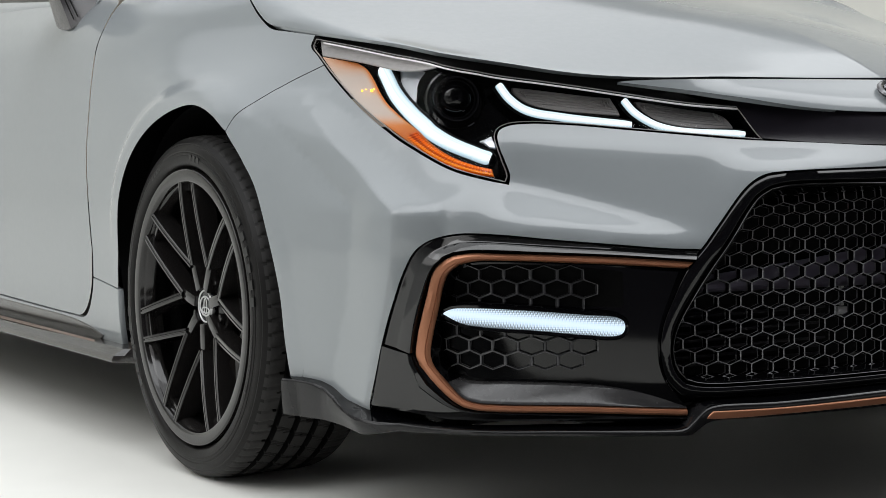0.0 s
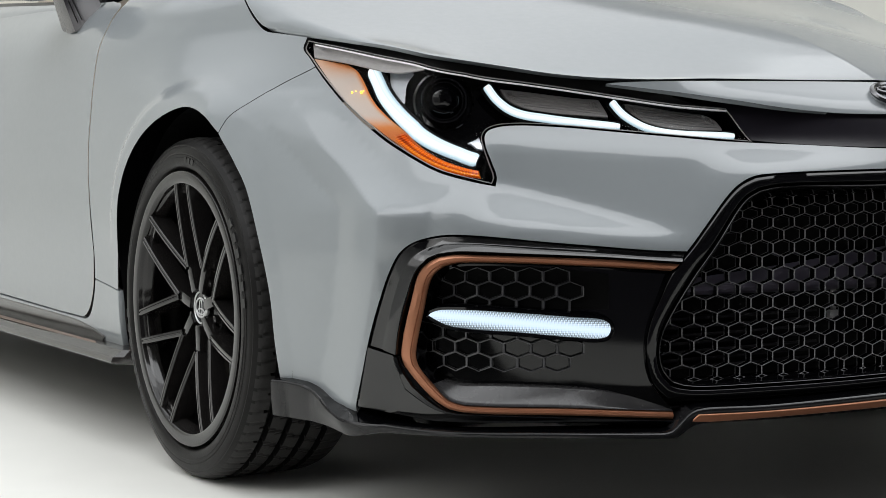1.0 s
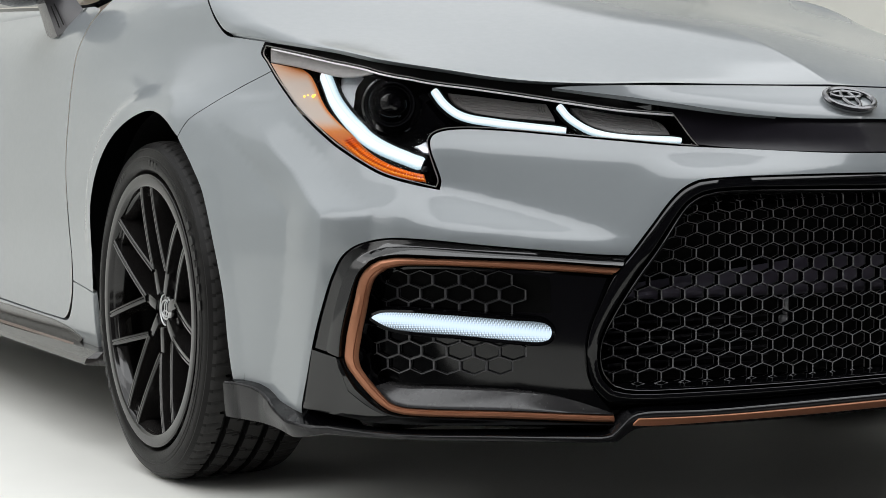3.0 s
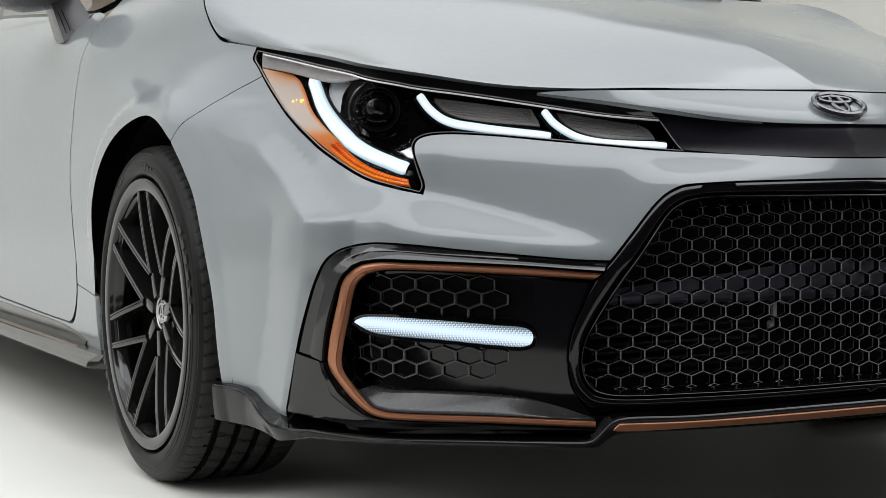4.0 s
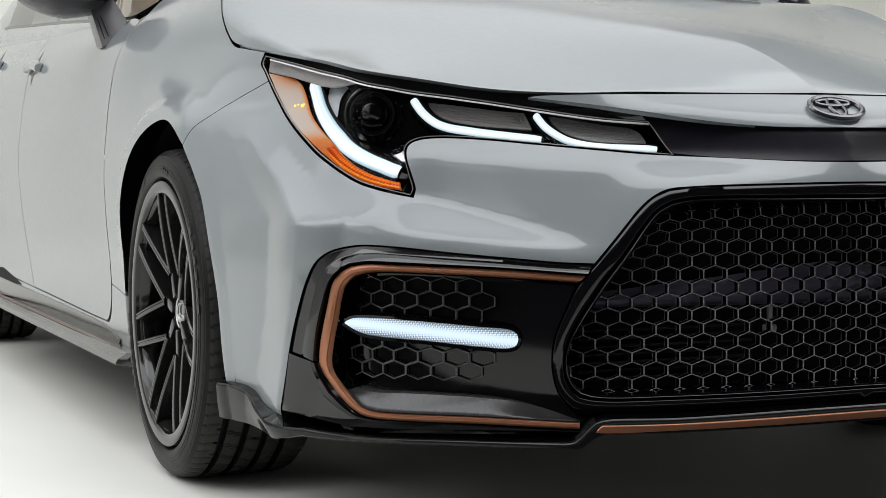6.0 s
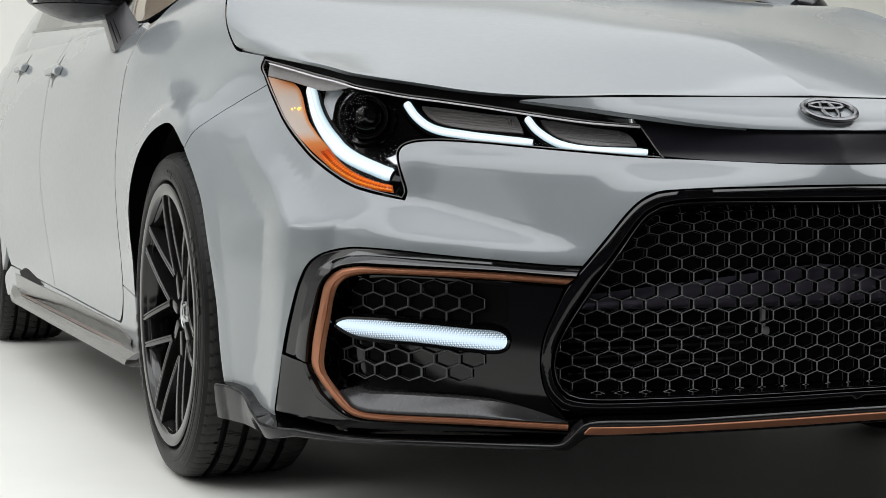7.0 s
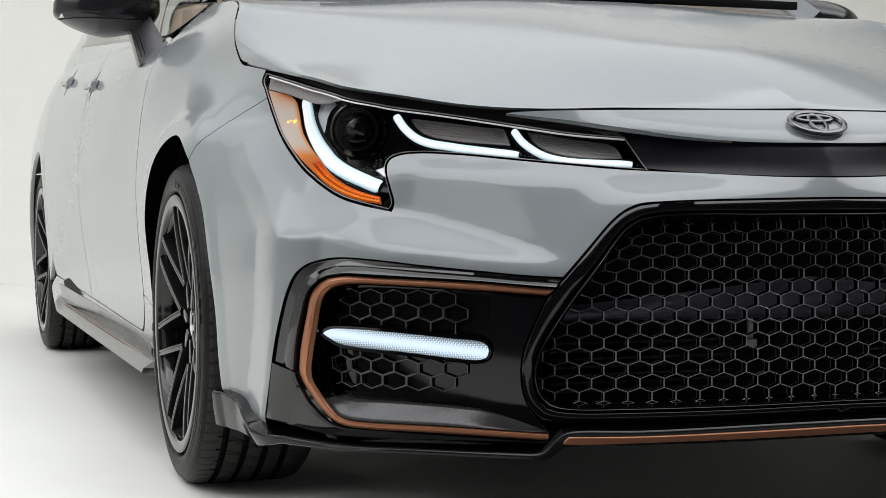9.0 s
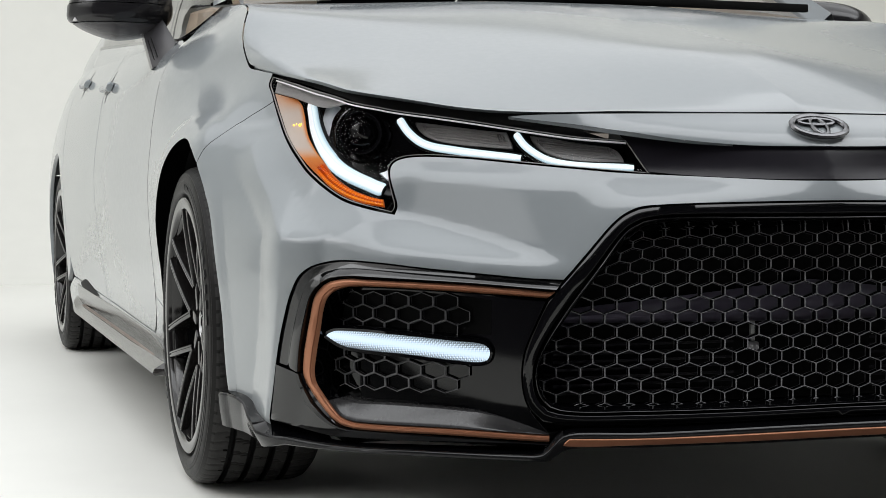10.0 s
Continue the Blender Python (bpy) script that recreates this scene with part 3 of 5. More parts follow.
def hood():
    front = [body(u, z) for u, z in smooth_line([(0, .690), (.169, .690), (.318, .690), (.462, .690), (.555, .6905), (.656, .7025), (.759, .716), (.927, .735), (1.094, .7595), (1.225, .7765), (1.30, .785)], 10)]
    side = [body(u, z) for u, z in smooth_line([(1.30, .785), (1.34, .791), (1.38, .8125), (1.425, .8435), (1.475, .8755), (1.54, .906), (1.64, .929), (1.80, .941)], 10)]
    loft("hood_side_seal", [[p + np.array((dx, 0, dz)) for p in [body(1.196, .7715), body(1.225, .7765), body(1.262, .7805)] + side] for dx, dz in ((-.0005, -.014), (.02, -.016), (.06, -.022))], DARK, car, label="black seal in the hood gap")
    centre = spline([(0, body(0, .690)[1], .690), (0, -.71, .7125), (0, -.52, .783), (0, -.2, .862), (0, .08, .925), (0, .24, .953)], 10)
    rear = spline([(0, .24, .953), (-.25, .255, .952), (-.5, .31, .944), tuple(side[-1])], 10)
    n = 46
    f, s, c, r = (resample(np.array(q), 200) for q in (front, side, centre, rear))
    at = lambda line, t: np.array([np.interp(t * 199, np.arange(200), line[:, k]) for k in range(3)])
    par = [0, .004, .012] + list(np.linspace(.03, .97, n)) + [.988, .996, 1]

    lines = np.concatenate([np.array(front[:int(len(front) * .84)]), np.array(side[int(len(side) * .45):]), np.array(centre), np.array(rear)])
    half_sheet = fair_sheet(lines, (-.80, .04), (-.80, .52), .02)

    def fair(x, y):
        # level across the middle, so that both halves meet without a ridge
        tilt = (half_sheet(0, y) - half_sheet(-.02, y)) / .02 * ease(-.76, -.42, y)
        return half_sheet(x, y) - tilt * x * math.exp(-(x / .24) ** 2)

    miss = lambda line: np.convolve(np.pad([p[2] - fair(p[0], p[1]) for p in line], 16, "edge"), np.ones(33) / 33, "valid")
    front_miss, side_miss = miss(f), miss(s)
    near = lambda d: max(0.0, 1 - d) ** 3

    def place(a, b):
        p = (1 - b) * at(f, a) + b * at(r, a) + (1 - a) * at(c, b) + a * at(s, b)
        p -= (1 - a) * (1 - b) * f[0] + a * (1 - b) * f[-1] + (1 - a) * b * c[-1] + a * b * s[-1]
        drop = .0022 * max(0, 1 - (1 - a) / .010) ** 2 + .0012 * max(0, 1 - b / .012) ** 2
        edge = np.interp(a * 199, np.arange(200), front_miss) * near(b / .12) + np.interp(b * 199, np.arange(200), side_miss) * near((1 - a) / .16) * (1 - near(b / .12))
        return np.array((p[0], p[1], fair(p[0], p[1]) + edge - drop))

    rows = [[place(a, b) for a in par] for b in par]
    full = [[np.array((-p[0], p[1], p[2])) for p in reversed(row[1:])] + row for row in rows]
    hem = lambda row, dy: [p + np.array((0, dy, -.003)) for p in row]
    full = [hem(full[0], .016)] + full + [hem(full[-1], -.01)]
    full = [[row[0] + np.array((-.009, 0, -.006))] + row + [row[-1] + np.array((.009, 0, -.006))] for row in full]
    loft("hood", full, PAINT, car, sides=(1,), angle=60, label="light grey painted hood")


def toned(name, stops, rough=.3, spec=.3, glow=None, fine=0.0):
    """A lamp plastic whose tint, and light where lit, runs over the part's tone from 0 to 1; fine: moulded grain."""
    m = material(name, stops[0][1], rough, vary=.02, spec=spec, bump=fine, bump_scale=1400)
    n, l = m.node_tree.nodes, m.node_tree.links
    p, a = n["Principled BSDF"], n.new("ShaderNodeAttribute")
    a.attribute_name = "tone"

    def ramp(pairs, to):
        r = n.new("ShaderNodeValToRGB")
        while len(r.color_ramp.elements) < len(pairs):
            r.color_ramp.elements.new(.5)
        for e, (at, c) in zip(r.color_ramp.elements, pairs):
            e.position, e.color = at, (*c, 1)
        l.new(a.outputs["Fac"], r.inputs[0])
        l.new(r.outputs[0], p.inputs[to])
    ramp(stops, "Base Color")
    if glow:
        ramp(glow[1], "Emission Color")
        p.inputs["Emission Strength"].default_value = glow[0]
    return m


def strip(name, rows, tones, mat, parents, label="", angle=60, flat=False):
    """A skin over rows of points, with a tone at each point, on both flanks."""
    obs, m = [], len(rows[0])
    for s, par in zip((1, -1), parents):
        bm = bmesh.new()
        tone = bm.verts.layers.float.new("tone")
        vs = []
        for r, q in zip(rows, tones):
            for c, k in zip(r, q):
                v = bm.verts.new((s * c[0], c[1], c[2]))
                v[tone] = k
                vs.append(v)
        for i in range(len(rows) - 1):
            for k in range(m - 1):
                f = [vs[i * m + k], vs[i * m + k + 1], vs[(i + 1) * m + k + 1], vs[(i + 1) * m + k]]
                bm.faces.new(f if s == 1 else f[::-1])
        obs.append(part(name, bm, mat, par, label, 1 if flat else angle))
    return obs


def guide_bar(line, wide, parents):
    """A light guide: a rounded rod, its white core off its middle and fading to blue at the edges."""
    pts = smooth_line(line, 14)
    m, rows, tones = len(pts), [], []
    across = [(-.5, -.018), (-.47, -.0125), (-.38, -.0098), (-.24, -.0084), (-.08, -.0078), (.08, -.0078), (.24, -.0084), (.38, -.0098), (.47, -.0125), (.5, -.018)]
    for i, (u, z) in enumerate(pts):
        a, b = body(*pts[max(i - 1, 0)]), body(*pts[min(i + 1, m - 1)])
        nr = body_normal(u, z)
        w = np.cross(nr, b - a)
        w /= np.linalg.norm(w)
        k = wide * math.sqrt(max(0, 1 - max(0, 1 - min(i, m - 1 - i) / 2.2) ** 2 * .45))
        rows.append([body(u, z) + w * c * k + nr * h for c, h in across])
        tones.append([c + .5 for c, h in across])
    return strip("light_guide", rows, tones, GUIDE, parents, "lit white light guide with a blue-white edge")


TURN = toned("turn_reflector", [(0, (.62, .535, .475)), (.35, (.66, .40, .27)), (.7, (.68, .22, .05)), (1, (.62, .15, .015))], .35, .2, fine=.15)
MARKER = toned("marker_orange", [(0, (.30, .035, .002)), (.5, (.62, .12, .004)), (1, (.78, .28, .02))], .22, .4, glow=(.36, [(0, (.35, .012, .0)), (.5, (1, .11, .002)), (1, (1, .36, .02))]))
GUIDE = toned("light_guide", [(0, (.10, .12, .14)), (1, (.10, .12, .14))], .3, .3, glow=(1.0, [(0, (.10, .17, .22)), (.05, (.46, .62, .70)), (.15, (.72, .90, .97)), (.24, (.98, 1, 1)), (.60, (1, 1, 1)), (.66, (.70, .86, .93)), (.71, (.92, 1, 1)), (.84, (.80, .96, 1)), (.95, (.46, .62, .70)), (1, (.10, .17, .22))]))


def headlamps():
    shells = panel("headlamp", [LAMP_LOW + LAMP_TOP], LAMPBLACK, car, off=-.045, roll=0, label="headlamp with white light guides and amber corner")
    line = LAMP_LOW + LAMP_TOP
    lp = loop_of(line)
    ring = np.vstack([lp, lp[:1]])
    loft("lamp_rim", [on_body(ring, .000), on_body(ring, -.046)], LAMPBLACK, shells, angle=50)
    loft("lens_edge", [on_body(ring, -.0015), on_body(ring + inward(lp, .0014), -.0004), on_body(ring + inward(lp, .0018), -.0024)], SMOKE, shells)
    for ob in panel("lens", [line], LENS, shells, off=-.001, roll=0):
        ob.visible_shadow = False
    # the corner: a pale turn reflector that runs into the lit orange marker
    outer = resample(smooth_line([(1.172, .7325, 1), (1.122, .6985), (1.063, .6655), (.995, .632), (.932, .6025), (.866, .580), (.800, .5605), (.731, .547, 1)]), 70)
    inner = resample(smooth_line([(1.094, .7225, 1), (1.066, .7115), (1.045, .697), (1.012, .671), (.956, .636), (.900, .611), (.846, .589), (.795, .572), (.737, .5585, 1)]), 70)
    rows, tones = [], []
    for i, (a, b) in enumerate(zip(outer, inner)):
        s = i / 69
        deep = ease(.45, .66, s)
        ks = (0, .06, .2, .4, .6, .8, .9, .95, 1)
        q = [a + (b - a) * k for k in ks]
        rows.append([body(u, z) + body_normal(u, z) * (-.0045 - .0085 * k - deep * .009 * (1 - k)) for (u, z), k in zip(q, ks)])
        low = ease(.36, .55, s)
        tones.append([max(low, .85 * (1 - ease(.0, .16, s)) * (.35 + .65 * k), ease(.80, 1, k) * (.75 + .25 * s), .08 * k) for k in ks])
    strip("turn_signal", rows, tones, TURN, shells, "pale turn signal reflector edged in amber")
    rows, tones = [], []
    for i in range(0, 121):
        s = .545 + .450 * i / 120
        j = s * 69
        a, b = (c[int(j)] + (c[min(69, int(j) + 1)] - c[int(j)]) * (j % 1) for c in (outer, inner))
        ks = (0, .10, .30, .34, .54, .58, .80, .90, 1)
        q = [a + (b - a) * (.08 + .86 * k) for k in ks]
        beat = ((i % 4) / 3 - .5) * .0016
        rows.append([body(u, z) + body_normal(u, z) * (-.0105 + (beat if 0 < k < 1 else -.003)) for (u, z), k in zip(q, ks)])
        tones.append([min(1, max(0, .16 + .7 * (k in (.10, .30)) + .45 * (k in (.58, .80)) + .22 * (i % 4 == 3) - .15 * (i % 4 == 1) - .3 * (1 - ease(.56, .68, s)))) for k in ks])
    strip("side_marker", rows, tones, MARKER, shells, "lit orange side marker strip with fine facets", flat=True)
    trim = [(1.1955, .7605, 1), (1.09, .7425), (.93, .7155), (.90, .7085, 1), (.96, .703), (1.03, .713), (1.085, .7225), (1.172, .7350, 1)]
    panel("upper_trim", [trim], TRIMGREY, shells, off=lambda u, z: -.011 + .34 * (.7605 - (1.1955 - u) * .167 - z), gap=.005, step=.008, roll=.003)
    guides = ([(1.030, .7125), (1.002, .688), (.971, .662), (.930, .637), (.886, .618), (.838, .601), (.793, .5875), (.742, .5735)], [(.728, .681), (.708, .659), (.680, .641), (.627, .632), (.508, .622)], [(.519, .657), (.502, .639), (.478, .626), (.444, .617), (.312, .606)])
    for g, w in zip(guides, (.0245, .0136, .0124)):
        guide_bar(g, w, shells)
        bar_on_body("guide_bezel", g, [(-w * .5 - .003, -.02), (-w * .5 - .003, -.014), (w * .5 + .003, -.014), (w * .5 + .003, -.02)], DARK, shells, n=8)
    for pts in ([(.702, .678, 1), (.579, .664), (.540, .662, 1), (.526, .637, 1), (.627, .643), (.672, .652), (.690, .663)], [(.496, .658, 1), (.364, .649, 1), (.342, .636), (.328, .617, 1), (.443, .627), (.474, .637)]):
        lean = lambda u, z: -.0185 - .38 * (z - .585 - u * .095)
        panel("reflector", [pts], SMOKE, shells, off=lean, gap=.005, step=.01)
        us, lo = [p[0] for p in pts], min(p[1] for p in pts)
        cut = loop_of(pts)
        for k in range(9):
            z = lo + .003 + .0040 * k
            row = np.array([(u, z + (u - min(us)) * .095) for u in np.linspace(min(us), max(us), 60)])
            row = row[inside(cut, row) & clear_of(cut, row, .003)]
            if len(row) > 3:
                o = lean(*row[len(row) // 2])
                bar_on_body("reflector_rib", [tuple(row[0]), tuple(row[-1])], [(-.0011, o), (0, o + .0014), (.0011, o)], SMOKE, shells)
        for k in range(7):
            u = max(us) - .030 + .0042 * k if k < 4 else min(us) + .012 + .0048 * (k - 4)
            col = np.array([(u + (z - lo) * .35, z) for z in np.linspace(lo, lo + .06, 60)])
            col = col[inside(cut, col) & clear_of(cut, col, .003)]
            if len(col) > 5:
                o = lean(*col[len(col) // 2])
                bar_on_body("reflector_rib", [tuple(col[0]), tuple(col[-1])], [(-.0010, o), (0, o + .0024), (.0010, o)], SMOKE, shells)
    for s, sh in zip((1, -1), shells):
        p, nr = body(.838, .657, -.03), np.array((-.45, -.89, .05))
        m = Matrix.Translation((s * p[0], p[1], p[2])) @ Vector((s * nr[0], nr[1], nr[2])).to_track_quat("X", "Z").to_matrix().to_4x4()
        bm = bmesh.new()
        lathe(bm, [(-.03, .036), (.008, .036), (.012, .034), (.012, .031), (.004, .029), (.004, .027), (.010, .024), (.016, .014), (.018, .002)], 40)
        bmesh.ops.transform(bm, matrix=m, verts=bm.verts)
        proj = part("projector", bm, BLACK, sh, "black projector lens in its ring")
        bm = bmesh.new()
        lathe(bm, [(-.012, .0465), (-.004, .0455), (-.003, .0435), (-.010, .0425)], 48)
        lathe(bm, [(.004, .0305), (.0125, .0325), (.0125, .0340), (.006, .0350)], 48)
        bmesh.ops.transform(bm, matrix=m, verts=bm.verts)
        part("projector_ring", bm, BEZEL, proj)
        # small glowing beads stand in for amber glints in the turn lamp
        for du, dz, r in ((.012, -.0005, .0017), (.004, .0012, .0011), (-.010, -.0008, .0024), (-.014, .0010, .0013)):
            c = on_body([(1.043 + du, .6775 + dz)], -.0075)[0]
            bm = bmesh.new()
            bmesh.ops.create_uvsphere(bm, u_segments=8, v_segments=6, radius=r, matrix=Matrix.Translation((s * c[0], c[1], c[2])))
            part("turn_glint_bead", bm, GLINT, sh, "small glowing amber bead as a glint")
    # chrome walls beside the first guide and in the notch, turned up to the light
    panel("chrome_bowl", [[(1.004, .7135, 1), (.966, .7120), (.946, .7070, 1), (.949, .690), (.941, .661, 1), (.949, .660), (.960, .668), (.983, .689)]], CHROME, shells, off=lambda u, z: -.028 + .38 * min(.712 - z, .024) + .0004 * math.sin((u * .8 + z) * 420), roll=.004, gap=.004, step=.005, label="bright chrome reflector piece")
    panel("chrome_facet", [[(.764, .604, 1), (.741, .612, 1), (.736, .590, 1)]], CHROME, shells, off=lambda u, z: -.026 + .45 * (.615 - z) + .0024 * math.sin((u * .55 + z) * 760), roll=.004, gap=.004, step=.004, label="small chrome facets at the notch")
    bar_on_body("top_strip", nudge([(1.172, .7585)] + list(reversed(LAMP_TOP)), 0, -.0055), [(-.0011, -.001), (-.0011, .0016), (.0011, .0016), (.0011, -.001)], PALE, shells, label="thin bright line along the lens")


def inward(lp, d):
    """Steps of length d towards the inside of a closed outline, with its first point repeated."""
    t = np.roll(lp, -1, 0) - np.roll(lp, 1, 0)
    n = np.stack([-t[:, 1], t[:, 0]], 1) / np.maximum(np.linalg.norm(t, axis=1, keepdims=True), 1e-9) * d
    return np.vstack([n, n[:1]])


INSERT = [(.455, .2095, 1), (.521, .231), (.603, .240), (.713, .2445), (.770, .2445), (.797, .250), (.816, .273), (.824, .288), (.818, .321), (.810, .355), (.802, .388), (.793, .403), (.782, .412), (.763, .417), (.725, .418), (.562, .411), (.4585, .404, 1), (.476, .37), (.492, .33), (.496, .29), (.487, .25)]


def recess(u, z):
    return -.004 - .042 * ease(.50, .60, u) - .075 * max(0, z - .335)


def fog_lamps():
    loft("fog_bezel", [on_body(blend_lines(k), o) for k, o in ((0, -.014), (0, -.005), (.04, -.0038), (.12, -.003), (.40, -.0016), (.45, -.0006), (.50, .0014), (.80, .0080), (.85, .0087), (.88, .0085), (.91, .006), (.93, .0), (1.0, -.004))], BEZEL, car, label="gloss black fog lamp surround", angle=32)
    low1 = [(.9035, .298, 1), (.917, .252), (.929, .2075, 1), (.885, .202), (.844, .198), (.800, .1935, 1), (.603, .193), (.458, .188, 1)]
    low2 = [(.8555, .286, 1), (.851, .272), (.827, .246, 1), (.798, .221), (.780, .211), (.761, .207, 1), (.603, .203), (.455, .196, 1)]
    a, b = keyed(low1, (.30, .30, .40), 90, [2, 5]), keyed(low2, (.30, .30, .40), 90, [2, 5])
    loft("lower_bezel", [on_body(a, -.012), on_body(a, -.001), on_body(a + (b - a) * .03, .0008)] + [on_body(a + (b - a) * k, .0008 + .0070 * k) for k in (.2, .4, .6, .8)] + [on_body(a + (b - a) * .83, .0085), on_body(a + (b - a) * .92, .0082), on_body(a + (b - a) * .94, .0015), on_body(b, -.001)], BEZEL, car, angle=30, label="gloss black lower corner of the fog lamp surround")
    o, i = trimmed(BRONZE_OUT, .0012), list(reversed(trimmed(BRONZE_IN, .0012)))
    o, i = keyed(o, (.32, .24, .10, .14, .20), 150, [4, 8, 10, 13]), keyed([i[0][:2]] + i[1:], (.32, .24, .10, .14, .20), 150, [4, 8, 10, 12])
    loft("bronze_trim", [on_body(o + (i - o) * k, h) for k, h in ((0, -.010), (0, .0018), (.04, .0030), (.36, .0056), (.66, .0053), (.71, .0036), (.76, .0040), (.96, .0006), (1, -.001), (1, -.010))], BRONZE, car, angle=22, label="satin bronze band round the fog lamp opening")
    ins = panel("fog_insert", [INSERT], BLACK, car, off=recess, roll=0, label="black honeycomb insert beside the fog lamp")
    close = [(.476, .37), (.492, .33), (.496, .29), (.487, .25)]
    ring_in = np.vstack([smooth_line(BRONZE_IN), smooth_line([BRONZE_IN[-1], *close, (*BRONZE_IN[0][:2], 1)])])
    ring_back = np.vstack([smooth_line(INSERT[:17]), smooth_line([INSERT[16], *close, (*INSERT[0][:2], 1)])])
    slope = lambda k, far: (lambda u, z: recess(u, z) * (k * .42 if z < .252 else k) if not far else recess(u, z))
    walls = loft("recess_wall", [on_body(ring_in, .003), on_body(ring_in, 0)] + [on_body(ring_in + (ring_back - ring_in) * k, slope(k, False)) for k in (.2, .4, .6, .8, .95, 1)] + [on_body(ring_back, recess)], BLACK, ins, angle=62)
    for ob in walls:
        ob.data.materials.append(BLADE)
        for f in ob.data.polygons:
            f.material_index = int(f.center.z < .250)
    # added matte sheet that keeps the upper cells dark, free of floor reflections
    panel("honeycomb_dark_sheet", [[(.545, .353, 1), (.814, .353, 1), (.806, .387), (.797, .403), (.782, .410), (.725, .414), (.545, .404, 1)]], DARK, ins, off=lambda u, z: recess(u, z) + .0012, roll=0)
    for u0, u1, lo, hi, dz in ((.592, .812, .352, .416, .0057), (.600, .822, .262, .324, .0062)):
        cut = np.array([(u0, lo), (u1, lo), (u1, hi), (u0, hi)])
        for s, q in zip((1, -1), ins):
            bm = hex_sheet(cut, .0400, .0207, .0034, .007, lambda u, z: recess(u, z) + .0085, (0, dz))
            for v in bm.verts:
                v.co.x *= s
            part("honeycomb", bm, DARK, q, "black honeycomb of raised ribs", 20).data.materials.append(PADSHINE)
    shape = [(.811, .346, 1), (.796, .3515), (.763, .353), (.678, .349), (.603, .343), (.554, .338), (.546, .331), (.548, .319), (.558, .315), (.603, .317), (.678, .324), (.746, .328), (.783, .333)]
    lp = loop_of(shape, .005)
    lamps = panel("fog_lamp", [shape], LED, car, off=lambda u, z: -.014 + .006 * max(0, 1 - ((z - (.334 + (u - .68) * .07)) / .016) ** 2), gap=.005, step=.006, roll=.02, label="lit white light bar with small facets")
    ring = np.vstack([lp, lp[:1]])
    loft("lamp_frame", [on_body(ring + inward(lp, -.001), -.020), on_body(ring + inward(lp, -.0015), -.008), on_body(ring + inward(lp, -.0055), -.007), on_body(ring + inward(lp, -.0075), -.012), on_body(ring + inward(lp, -.008), -.050)], BLACK, lamps, angle=35)


def trimmed(pts, d):
    """The line moved d to its left."""
    p = np.array([q[:2] for q in pts])
    t = np.gradient(p, axis=0)
    n = np.stack([-t[:, 1], t[:, 0]], 1) / np.linalg.norm(t, axis=1, keepdims=True) * d
    return [(a, b, *q[2:]) for (a, b), q in zip(p - n, pts)]


def keyed(pts, shares, n, corners):
    """A line resampled between given corner points, each stretch with its share of n points."""
    cuts = [0, *corners, len(pts) - 1]
    out = [resample(smooth_line(pts[a:b + 1]), max(3, int(n * s)))[:-1] for a, b, s in zip(cuts, cuts[1:], shares)]
    return np.vstack(out + [np.array([pts[-1][:2]], float)])


def blend_lines(k):
    a = keyed([(.903, .3005, 1)] + FRAME_OUT[2:], (.45, .55), 90, [6])
    b = keyed([(.8545, .2885, 1), (.849, .320), (.834, .371), (.823, .407), (.811, .422), (.793, .432), (.767, .436), (.725, .435), (.562, .429), (.446, .42, 1)], (.45, .55), 90, [5])
    return a + (b - a) * k


